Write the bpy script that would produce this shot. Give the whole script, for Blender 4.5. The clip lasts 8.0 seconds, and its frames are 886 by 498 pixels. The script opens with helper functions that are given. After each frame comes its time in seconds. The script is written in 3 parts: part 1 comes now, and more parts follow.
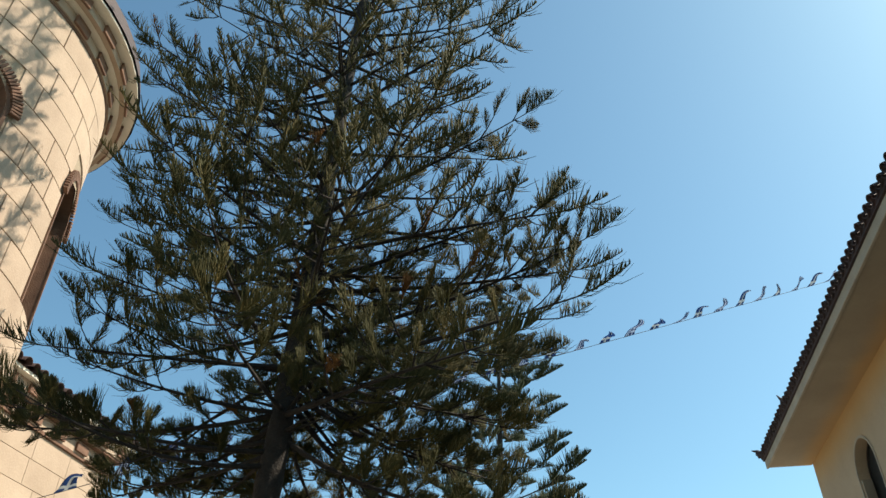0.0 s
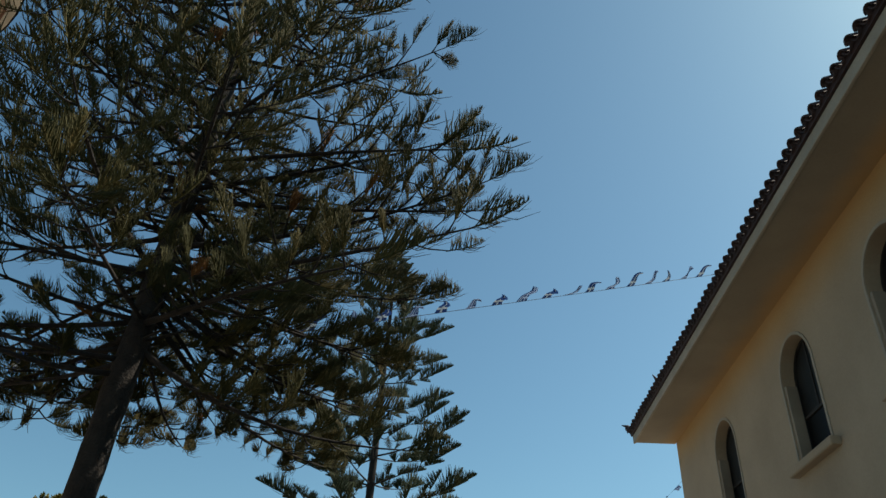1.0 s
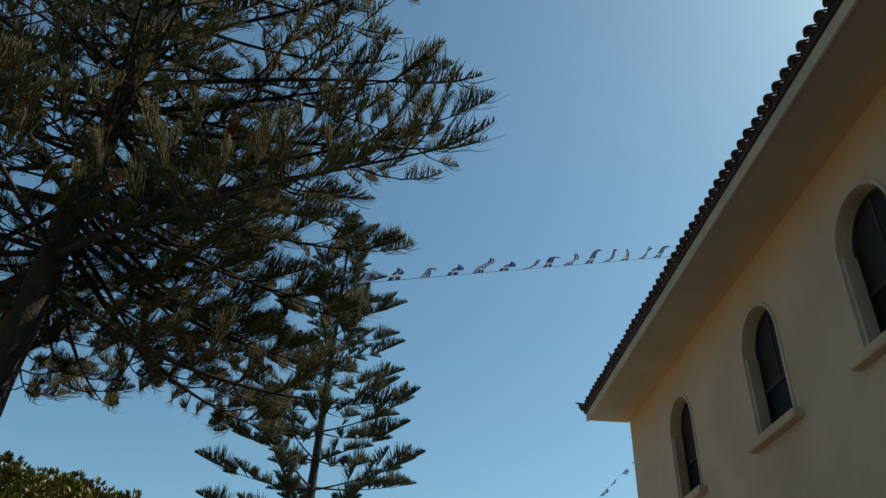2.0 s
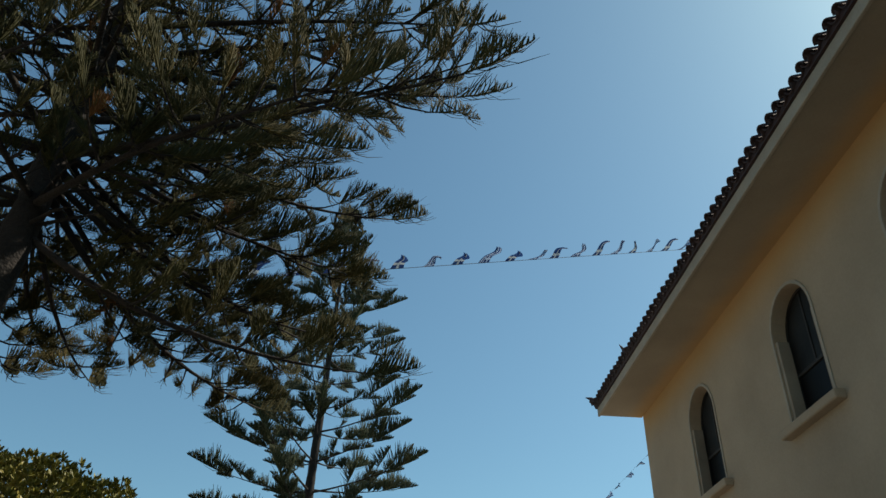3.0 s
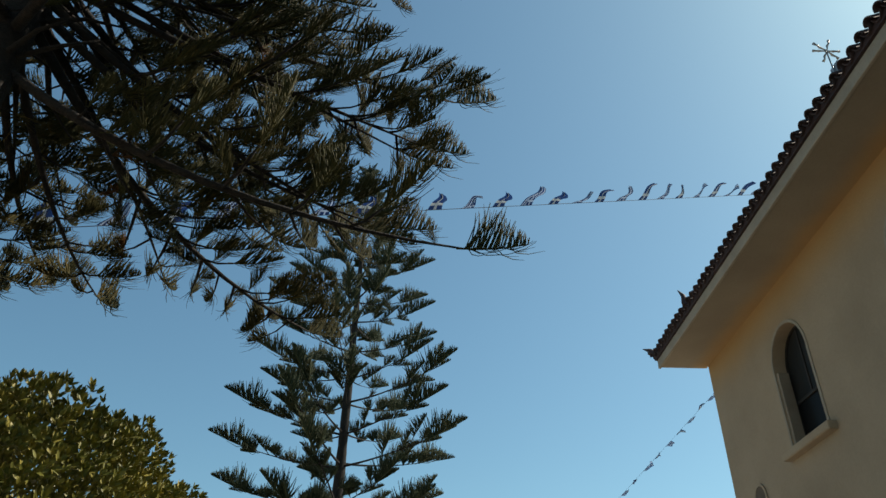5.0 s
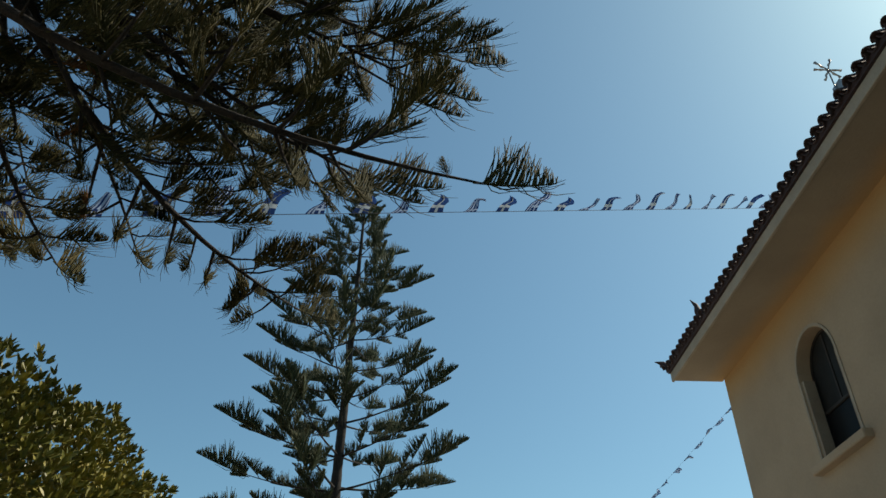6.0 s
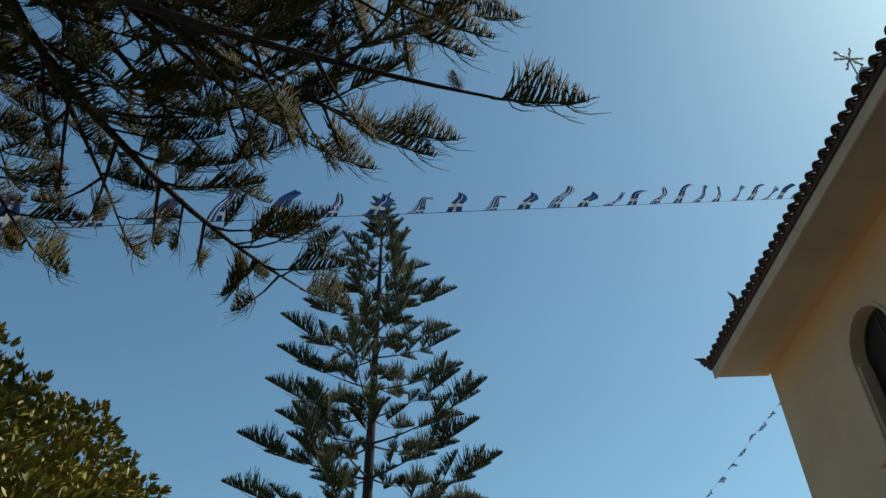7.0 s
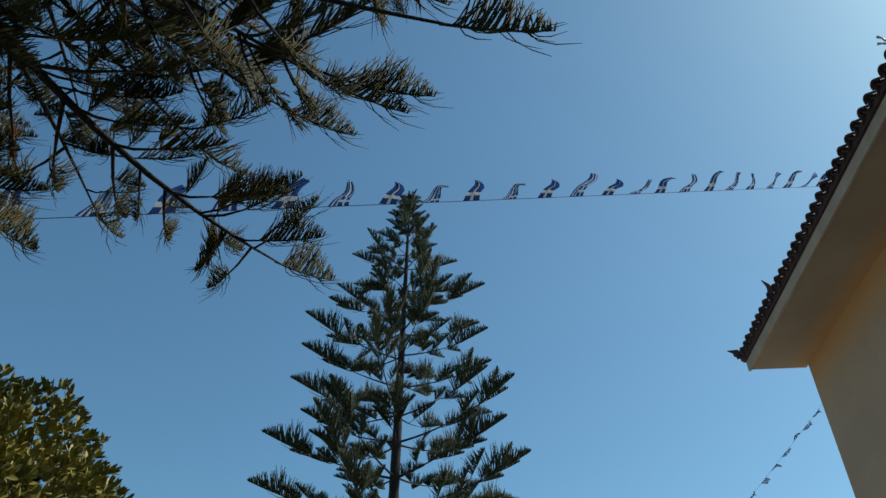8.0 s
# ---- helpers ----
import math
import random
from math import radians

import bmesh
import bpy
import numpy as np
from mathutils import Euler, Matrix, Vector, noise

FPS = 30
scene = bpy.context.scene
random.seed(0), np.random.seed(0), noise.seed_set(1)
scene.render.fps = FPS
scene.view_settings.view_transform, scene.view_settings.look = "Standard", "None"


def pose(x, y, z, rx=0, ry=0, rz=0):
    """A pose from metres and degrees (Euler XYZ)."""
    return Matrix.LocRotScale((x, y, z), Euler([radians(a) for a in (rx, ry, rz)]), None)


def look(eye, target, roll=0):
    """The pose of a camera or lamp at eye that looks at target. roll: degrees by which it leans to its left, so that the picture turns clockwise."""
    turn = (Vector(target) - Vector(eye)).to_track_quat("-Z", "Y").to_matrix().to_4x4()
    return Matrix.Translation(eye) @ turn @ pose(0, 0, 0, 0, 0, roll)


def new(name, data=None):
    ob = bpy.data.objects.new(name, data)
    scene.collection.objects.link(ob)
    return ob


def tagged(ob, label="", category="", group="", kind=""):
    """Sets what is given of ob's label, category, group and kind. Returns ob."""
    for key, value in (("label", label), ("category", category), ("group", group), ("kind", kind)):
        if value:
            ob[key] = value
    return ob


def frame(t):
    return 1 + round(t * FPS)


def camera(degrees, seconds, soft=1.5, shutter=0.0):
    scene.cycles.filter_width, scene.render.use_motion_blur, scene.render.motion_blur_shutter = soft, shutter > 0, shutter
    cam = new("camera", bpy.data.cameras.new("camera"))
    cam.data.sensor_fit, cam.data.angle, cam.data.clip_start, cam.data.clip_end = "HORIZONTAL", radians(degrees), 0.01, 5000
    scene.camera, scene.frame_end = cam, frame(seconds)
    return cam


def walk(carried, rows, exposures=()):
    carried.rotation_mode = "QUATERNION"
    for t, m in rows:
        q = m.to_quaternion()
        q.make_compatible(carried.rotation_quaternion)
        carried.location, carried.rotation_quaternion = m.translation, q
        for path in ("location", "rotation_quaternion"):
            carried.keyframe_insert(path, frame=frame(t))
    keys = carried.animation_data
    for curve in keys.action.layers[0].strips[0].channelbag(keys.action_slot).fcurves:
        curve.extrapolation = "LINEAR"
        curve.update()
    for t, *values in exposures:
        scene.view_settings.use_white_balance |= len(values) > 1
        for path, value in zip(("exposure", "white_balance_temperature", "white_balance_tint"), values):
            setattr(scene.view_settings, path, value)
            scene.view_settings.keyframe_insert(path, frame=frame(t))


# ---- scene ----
cam = camera(60.6, 8.0, soft=1.5)
PATH = [
    (0, (0.11, 0.01, 1.753), (-0.172, 1.589, 2.947), 0.0),
    (0.5, (0.119, 0.294, 1.661), (0.009, 1.895, 2.854), 1.9),
    (1, (0.204, 0.565, 1.68), (0.16, 2.22, 2.802), 2.4),
    (1.5, (0.262, 0.964, 1.683), (0.304, 2.64, 2.773), 3.0),
    (3, (0.027, 2.257, 1.656), (0.118, 3.911, 2.778), 1.6),
    (3.5, (-0.173, 2.738, 1.653), (-0.168, 4.423, 2.73), 2.7),
    (4, (-0.288, 3.205, 1.657), (-0.292, 4.876, 2.756), 4.4),
    (4.5, (-0.443, 3.633, 1.722), (-0.384, 5.314, 2.804), 0.5),
    (6, (-0.601, 4.963, 1.703), (-0.516, 6.583, 2.873), -0.4),
    (6.5, (-0.589, 5.369, 1.75), (-0.65, 6.968, 2.95), -0.7),
    (7, (-0.564, 5.696, 1.729), (-0.536, 7.276, 2.954), -2.4),
    (7.5, (-0.285, 5.925, 1.801), (-0.334, 7.528, 2.995), -1.3),
    (8, (-0.211, 6.118, 1.748), (-0.287, 7.688, 2.985), -1.0),
]
EXPOSURES = [(0.0, 0.70, 7000, 10), (0.3, 0.37, 6900, 10), (0.6, 0.13, 6800, 10), (1.0, 0.0, 6750, 10), (4.0, 0.04, 6850, 10), (4.5, 0.12, 6950, 10), (6.0, 0.04, 6900, 10), (7.0, -0.03, 6650, 10), (7.5, -0.06, 6400, 10), (8.0, -0.10, 6150, 10)]
walk(cam, [(t, look(eye, target, roll)) for t, eye, target, roll in PATH], EXPOSURES)

# ---- daylight ----
SUN_AZ, SUN_EL = radians(68), radians(46)      # azimuth from +y towards +x
world = bpy.data.worlds.new("daylight")
scene.world = world
world.use_nodes = True
wn = world.node_tree.nodes
sky = wn.new("ShaderNodeTexSky")
sky.sky_type, sky.sun_disc = "NISHITA", False
sky.sun_elevation, sky.sun_rotation = SUN_EL, SUN_AZ
sky.air_density, sky.dust_density, sky.ozone_density = 1.0, 0.98, 1.0
wn["Background"].inputs["Strength"].default_value = 0.124
clear = wn.new("ShaderNodeMixRGB")
clear.blend_type, clear.inputs[0].default_value, clear.inputs[2].default_value = "MULTIPLY", 1.0, (0.69, 1.0, 0.99, 1)
world.node_tree.links.new(sky.outputs["Color"], clear.inputs[1])
world.node_tree.links.new(clear.outputs[0], wn["Background"].inputs["Color"])
sun = new("sun", bpy.data.lights.new("sun", "SUN"))
sun.data.energy, sun.data.angle, sun.data.color = 4.8, radians(0.5), (1.0, 0.93, 0.82)
toward_sun = Vector((math.sin(SUN_AZ) * math.cos(SUN_EL), math.cos(SUN_AZ) * math.cos(SUN_EL), math.sin(SUN_EL)))
sun.matrix_world = look(toward_sun * 60, (0, 0, 0))


# ---- materials ----
def material(name, dark, light, rough=0.8, scale=3.0, fine=40.0, bump=0.2, grain=0.35, island=0.0, obj=0.0, metal=0.0, gloss=0.5):
    """A surface mottled between two colours at a large and a fine scale, with relief."""
    m = bpy.data.materials.new(name)
    m.use_nodes = True
    n, link = m.node_tree.nodes, m.node_tree.links.new
    b = n["Principled BSDF"]
    co = n.new("ShaderNodeTexCoord")
    big, small = n.new("ShaderNodeTexNoise"), n.new("ShaderNodeTexNoise")
    big.inputs["Scale"].default_value, big.inputs["Detail"].default_value = scale, 5
    small.inputs["Scale"].default_value, small.inputs["Detail"].default_value = fine, 6
    geo = n.new("ShaderNodeNewGeometry")
    for tex in (big, small):
        link(geo.outputs["Position"], tex.inputs["Vector"])
    mix = n.new("ShaderNodeMath")
    mix.operation = "MULTIPLY_ADD"
    link(small.outputs["Fac"], mix.inputs[0])
    mix.inputs[1].default_value = grain
    link(big.outputs["Fac"], mix.inputs[2])
    last = mix
    for amount, source in ((island, geo.outputs["Random Per Island"]), (obj, n.new("ShaderNodeObjectInfo").outputs["Random"])):
        if amount:
            add = n.new("ShaderNodeMath")
            add.operation = "MULTIPLY_ADD"
            link(source, add.inputs[0])
            add.inputs[1].default_value = amount
            link(last.outputs[0], add.inputs[2])
            last = add
    top = 0.72 + 0.5 * grain + island + obj
    ramp = n.new("ShaderNodeValToRGB")
    spread = n.new("ShaderNodeMapRange")
    spread.inputs["From Min"].default_value, spread.inputs["From Max"].default_value = 0.28 + 0.4 * grain, top
    link(last.outputs[0], spread.inputs["Value"])
    link(spread.outputs["Result"], ramp.inputs["Fac"])
    ramp.color_ramp.elements[0].color, ramp.color_ramp.elements[1].color = (*dark, 1), (*light, 1)
    link(ramp.outputs["Color"], b.inputs["Base Color"])
    b.inputs["Roughness"].default_value, b.inputs["Metallic"].default_value = rough, metal
    b.inputs["Specular IOR Level"].default_value = gloss
    if bump:
        bp = n.new("ShaderNodeBump")
        bp.inputs["Strength"].default_value, bp.inputs["Distance"].default_value = bump, 0.02
        link(small.outputs["Fac"], bp.inputs["Height"])
        link(bp.outputs["Normal"], b.inputs["Normal"])
    return m


def tint(m, pos, colour):
    """A further colour stop in a material's ramp."""
    ramp = [n for n in m.node_tree.nodes if n.type == "VALTORGB"][0].color_ramp
    ramp.elements.new(pos).color = (*colour, 1)
    return m


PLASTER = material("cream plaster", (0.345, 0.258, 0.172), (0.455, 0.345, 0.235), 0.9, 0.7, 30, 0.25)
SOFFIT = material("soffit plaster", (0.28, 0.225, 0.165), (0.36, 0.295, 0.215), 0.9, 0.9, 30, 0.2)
def bounce_tint(m, axis, start, full, colour, amount):
    """Mixes ochre into the colour along one axis for warm bounced light, its edge uneven."""
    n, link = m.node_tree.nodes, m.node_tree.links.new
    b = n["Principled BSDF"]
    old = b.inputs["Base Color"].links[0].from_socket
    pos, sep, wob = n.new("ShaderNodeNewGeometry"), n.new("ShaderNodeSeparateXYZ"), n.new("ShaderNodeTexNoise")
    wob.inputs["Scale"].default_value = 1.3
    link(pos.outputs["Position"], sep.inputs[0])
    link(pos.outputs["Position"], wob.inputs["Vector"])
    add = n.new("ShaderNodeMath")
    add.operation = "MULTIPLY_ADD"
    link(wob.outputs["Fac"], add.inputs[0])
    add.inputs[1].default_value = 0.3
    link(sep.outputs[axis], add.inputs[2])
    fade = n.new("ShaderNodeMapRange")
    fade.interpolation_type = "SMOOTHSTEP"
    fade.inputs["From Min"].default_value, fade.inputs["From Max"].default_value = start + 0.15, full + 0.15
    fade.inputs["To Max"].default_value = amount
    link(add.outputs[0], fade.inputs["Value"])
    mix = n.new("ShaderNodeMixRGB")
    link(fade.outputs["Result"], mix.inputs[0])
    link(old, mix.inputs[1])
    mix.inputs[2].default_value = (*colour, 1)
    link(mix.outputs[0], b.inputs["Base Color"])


# warm bounce where wall meets soffit, put into both plaster colours
bounce_tint(PLASTER, 2, 7.2, 8.1, (0.54, 0.31, 0.10), 0.65)
bounce_tint(SOFFIT, 0, 4.9, 5.4, (0.54, 0.31, 0.10), 0.65)
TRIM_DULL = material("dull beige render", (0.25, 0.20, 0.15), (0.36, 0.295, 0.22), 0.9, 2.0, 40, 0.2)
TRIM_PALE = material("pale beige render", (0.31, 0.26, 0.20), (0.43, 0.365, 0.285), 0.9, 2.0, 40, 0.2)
TRIM = material("pale render trim", (0.62, 0.57, 0.47), (0.76, 0.70, 0.60), 0.85, 2.0, 40, 0.15)
TILE = material("dark red roof tile", (0.020, 0.012, 0.013), (0.062, 0.030, 0.027), 0.75, 4.0, 50, 0.3, 0.35, 0.25, 0.25)
GLASS = material("dark window glass", (0.008, 0.008, 0.009), (0.012, 0.012, 0.012), 0.4, 2.0, 10, 0.0, gloss=0.12)
FANLIGHT = material("grey fanlight glass", (0.014, 0.0135, 0.0125), (0.026, 0.025, 0.023), 0.5, 3.0, 20, 0.05, gloss=0.15)
NICHE_BROWN = material("niche brown", (0.09, 0.06, 0.04), (0.15, 0.105, 0.07), 0.8, 4.0, 60, 0.2)
DARKWOOD = material("dark window wood", (0.014, 0.011, 0.009), (0.032, 0.025, 0.02), 0.7, 4.0, 60, 0.2)
STONE = material("pale limestone block", (0.34, 0.25, 0.18), (0.48, 0.365, 0.27), 0.88, 1.6, 28, 0.28, 0.45, 0.0, 0.22)
MORTAR = material("mortar", (0.26, 0.20, 0.14), (0.38, 0.30, 0.21), 0.95, 3.0, 40, 0.4)
BRICK = material("thin brown brick", (0.11, 0.055, 0.034), (0.23, 0.125, 0.08), 0.9, 5.0, 50, 0.4, 0.35, 0.0, 0.3)
BARK = material("dark rough bark", (0.009, 0.0075, 0.0065), (0.030, 0.024, 0.019), 0.95, 6.0, 45, 0.9, 0.6)
NEEDLE = tint(material("green rope foliage", (0.030, 0.031, 0.012), (0.150, 0.108, 0.032), 0.82, 1.1, 24, 0.3, 0.3, 0.35, gloss=0.18), 0.55, (0.062, 0.061, 0.021))
NEEDLE_FAR = tint(material("grey green rope foliage", (0.030, 0.037, 0.022), (0.11, 0.105, 0.055), 0.8, 0.8, 20, 0.2, 0.3, 0.3, gloss=0.25), 0.5, (0.035, 0.050, 0.023))
DRY = material("withered orange foliage", (0.09, 0.038, 0.012), (0.20, 0.095, 0.025), 0.85, 2.0, 30, 0.2, 0.3, 0.3, gloss=0.2)
LEAF = tint(material("olive green leaf", (0.055, 0.07, 0.013), (0.40, 0.33, 0.075), 0.5, 1.5, 10, 0.1, 0.2, 0.6, gloss=0.35), 0.5, (0.18, 0.175, 0.034))
PAVING = material("pale paving stone", (0.24, 0.21, 0.17), (0.36, 0.32, 0.26), 0.9, 0.8, 12, 0.3)
WIRE = material("dark cord", (0.03, 0.03, 0.035), (0.06, 0.06, 0.065), 0.7, 5, 50, 0.0)
POLE = material("galvanised pole", (0.25, 0.25, 0.25), (0.36, 0.36, 0.36), 0.45, 5, 50, 0.05, metal=0.8)
LAMPSTRING = material("tarnished tinsel wire", (0.06, 0.045, 0.04), (0.42, 0.37, 0.34), 0.4, 9, 60, 0.1, metal=0.5)


def cloth(name, striped):
    """Printed flag cloth; u runs along the cord, v away from it."""
    m = bpy.data.materials.new(name)
    m.use_nodes = True
    n, link = m.node_tree.nodes, m.node_tree.links.new
    b = n["Principled BSDF"]
    b.inputs["Roughness"].default_value = 0.85
    uv = n.new("ShaderNodeSeparateXYZ")
    link(n.new("ShaderNodeTexCoord").outputs["UV"], uv.inputs[0])

    def calc(op, a, c, d=None):
        k = n.new("ShaderNodeMath")
        k.operation = op
        for i, v in enumerate((a, c, d)):
            if isinstance(v, (int, float)):
                k.inputs[i].default_value = v
            elif v is not None:
                link(v, k.inputs[i])
        return k.outputs[0]

    def near(axis, mid, half):
        return calc("LESS_THAN", calc("ABSOLUTE", calc("SUBTRACT", axis, mid), 0.0), half)

    u, v = uv.outputs[0], uv.outputs[1]
    mix = n.new("ShaderNodeMixRGB")
    if striped:
        bars = calc("GREATER_THAN", calc("FRACT", calc("MULTIPLY", u, 4.5), 0.0), 0.5)
        canton = calc("MULTIPLY", calc("LESS_THAN", v, 0.37), calc("GREATER_THAN", u, 0.44))
        cross = calc("MAXIMUM", near(v, 0.185, 0.045), near(u, 0.72, 0.05))
        pale = calc("ADD", calc("MULTIPLY", canton, cross), calc("MULTIPLY", calc("SUBTRACT", 1.0, canton), bars))
        mix.inputs[2].default_value = (0.36, 0.46, 0.62, 1)
    else:
        pale = calc("MAXIMUM", near(v, 0.28, 0.07), near(u, 0.5, 0.10))
        mix.inputs[2].default_value = (0.38, 0.43, 0.46, 1)
    mix.inputs[1].default_value = (0.012, 0.04, 0.14, 1)
    link(pale, mix.inputs[0])
    link(mix.outputs[0], b.inputs["Base Color"])
    thin, blend = n.new("ShaderNodeBsdfTranslucent"), n.new("ShaderNodeMixShader")
    link(mix.outputs[0], thin.inputs["Color"])
    blend.inputs[0].default_value = 0.45
    link(b.outputs[0], blend.inputs[1])
    link(thin.outputs[0], blend.inputs[2])
    link(blend.outputs[0], n["Material Output"].inputs["Surface"])
    return m


STRIPES, CROSS = cloth("blue and white striped cloth", True), cloth("blue cloth with a pale cross", False)


# ---- mesh helpers ----
def mesh_of(name, verts, faces, mat, smooth=True):
    me = bpy.data.meshes.new(name)
    me.from_pydata([tuple(v) for v in verts], [], [tuple(f) for f in faces])
    me.materials.append(mat)
    if smooth:
        me.shade_smooth()
    me.update()
    return me


def put(name, me, parent=None, label="", at=None):
    ob = new(name, me)
    if at is not None:
        ob.matrix_basis = at
    if parent is not None:
        ob.parent = parent
    if label:
        tagged(ob, label)
    return ob


def thing(name, label, category, at=(0, 0, 0), group="", kind=""):
    ob = new(name)
    ob.location = at
    ob.empty_display_size = 0.2
    return tagged(ob, label, category, group, kind)


def part(name, bm, mat, parent=None, label="", smooth=False, at=None):
    """Links a bmesh as one mesh object under a thing or a part."""
    bmesh.ops.recalc_face_normals(bm, faces=bm.faces)
    me = bpy.data.meshes.new(name)
    bm.to_mesh(me)
    bm.free()
    me.materials.append(mat)
    if smooth:
        me.shade_smooth()
    return put(name, me, parent, label, at)


def box_bm(x0, y0, z0, x1, y1, z1, bevel=0.0):
    bm = bmesh.new()
    bmesh.ops.create_cube(bm, size=1)
    for v in bm.verts:
        v.co = Vector((x0 + (v.co.x + 0.5) * (x1 - x0), y0 + (v.co.y + 0.5) * (y1 - y0), z0 + (v.co.z + 0.5) * (z1 - z0)))
    if bevel:
        bmesh.ops.bevel(bm, geom=bm.edges[:], offset=bevel, segments=2, affect="EDGES", profile=0.5)
    return bm


def tube(points, radii, sides=6, base=0):
    """Vertices and faces of a tapering tube along points."""
    pts = [Vector(p) for p in points]
    verts, faces = [], []
    ref = Vector((0.13, 0.21, 0.97)) if abs((pts[-1] - pts[0]).normalized().z) < 0.9 else Vector((1, 0, 0))
    for i, p in enumerate(pts):
        d = (pts[min(i + 1, len(pts) - 1)] - pts[max(i - 1, 0)]).normalized()
        u = d.cross(ref).normalized()
        w = d.cross(u)
        for k in range(sides):
            a = 2 * math.pi * k / sides
            verts.append(p + (u * math.cos(a) + w * math.sin(a)) * radii[i])
    for i in range(len(pts) - 1):
        for k in range(sides):
            a, b = base + i * sides + k, base + i * sides + (k + 1) % sides
            faces.append((a, b, b + sides, a + sides))
    faces.append(tuple(base + k for k in reversed(range(sides))))
    faces.append(tuple(base + (len(pts) - 1) * sides + k for k in range(sides)))
    return verts, faces


# ---- ground ----
g = bmesh.new()
bmesh.ops.create_grid(g, x_segments=40, y_segments=40, size=400)
tagged(part("ground", g, PAVING), "pale stone paved churchyard ground", "ground", kind="structure")

# ---- rendered church hall with arched windows ----
WX, Y0, Y1, EAVE = 5.38, -6.0, 17.76, 8.05
WINDOWS = [14.69, 11.18, 8.27, 4.80, 1.45, -1.9]
HALF, SILL, SPRING = 0.56, 5.52, 6.80


def arch(cy, half, sill, spring, steps=14):
    """Outline of an arched opening in y and z, from the near foot over the top to the far foot."""
    pts = [(cy - half, sill)]
    pts += [(cy - half * math.cos(math.pi * i / steps), spring + half * math.sin(math.pi * i / steps)) for i in range(steps + 1)]
    return pts + [(cy + half, sill)]


def arcade_wall(x, y0, y1, z0, z1, thick, centres):
    """A wall in one plane, with arched openings through it and their reveals."""
    bm = bmesh.new()

    def face(pts, xx):
        bm.faces.new([bm.verts.new((xx, a, b)) for a, b in pts])

    cuts = sorted(centres)
    edges = [y0] + [e for c in cuts for e in (c - HALF, c + HALF)] + [y1]
    for xx in (x, x + thick):
        for i in range(0, len(edges), 2):
            face([(edges[i], z0), (edges[i + 1], z0), (edges[i + 1], z1), (edges[i], z1)], xx)
        for c in cuts:
            o = arch(c, HALF, SILL, SPRING)
            face([(c - HALF, z0), (c + HALF, z0), (c + HALF, SILL), (c - HALF, SILL)], xx)
            ring = o[1:-1]
            for (a, b), (d, e) in zip(ring, ring[1:]):
                face([(a, b), (d, e), (d, z1), (a, z1)], xx)
    for c in cuts:
        o = arch(c, HALF, SILL, SPRING)
        for (a, b), (d, e) in zip(o, o[1:] + o[:1]):
            bm.faces.new([bm.verts.new(p) for p in ((x, a, b), (x, d, e), (x + thick, d, e), (x + thick, a, b))])
    for yy in (y0, y1):
        bm.faces.new([bm.verts.new(p) for p in ((x, yy, z0), (x + thick, yy, z0), (x + thick, yy, z1), (x, yy, z1))])
    bm.faces.new([bm.verts.new(p) for p in ((x, y0, z1), (x + thick, y0, z1), (x + thick, y1, z1), (x, y1, z1))])
    bmesh.ops.remove_doubles(bm, verts=bm.verts[:], dist=1e-5)
    return bm


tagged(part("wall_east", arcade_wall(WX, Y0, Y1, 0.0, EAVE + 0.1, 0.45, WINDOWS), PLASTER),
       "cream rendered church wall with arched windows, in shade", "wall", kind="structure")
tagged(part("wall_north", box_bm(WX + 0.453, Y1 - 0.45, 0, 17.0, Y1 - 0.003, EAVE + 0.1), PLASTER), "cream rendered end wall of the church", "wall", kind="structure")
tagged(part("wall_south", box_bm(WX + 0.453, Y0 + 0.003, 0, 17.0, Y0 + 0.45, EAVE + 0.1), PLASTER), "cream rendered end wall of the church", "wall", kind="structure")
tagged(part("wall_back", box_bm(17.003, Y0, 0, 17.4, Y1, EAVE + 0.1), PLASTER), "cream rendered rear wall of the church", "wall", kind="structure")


def band(outer, inner, x0, x1):
    """A raised band between two outlines in y and z, from x0 to x1."""
    bm = bmesh.new()
    loops = [[bm.verts.new((x, a, b)) for a, b in o] for x, o in ((x0, outer), (x0, inner), (x1, outer), (x1, inner))]
    for i in range(len(outer) - 1):
        for p, q in ((0, 1), (0, 2), (1, 3), (2, 3)):
            bm.faces.new((loops[p][i], loops[p][i + 1], loops[q][i + 1], loops[q][i]))
    for i in (0, len(outer) - 1):
        bm.faces.new((loops[0][i], loops[1][i], loops[3][i], loops[2][i]))
    return bm


def sheet(outline, x0, x1):
    """A solid plate with the given outline in y and z."""
    bm = bmesh.new()
    a = [bm.verts.new((x0, y, z)) for y, z in outline]
    b = [bm.verts.new((x1, y, z)) for y, z in outline]
    bm.faces.new(a)
    bm.faces.new(b)
    for i in range(len(a)):
        j = (i + 1) % len(a)
        bm.faces.new((a[i], a[j], b[j], b[i]))
    return bm


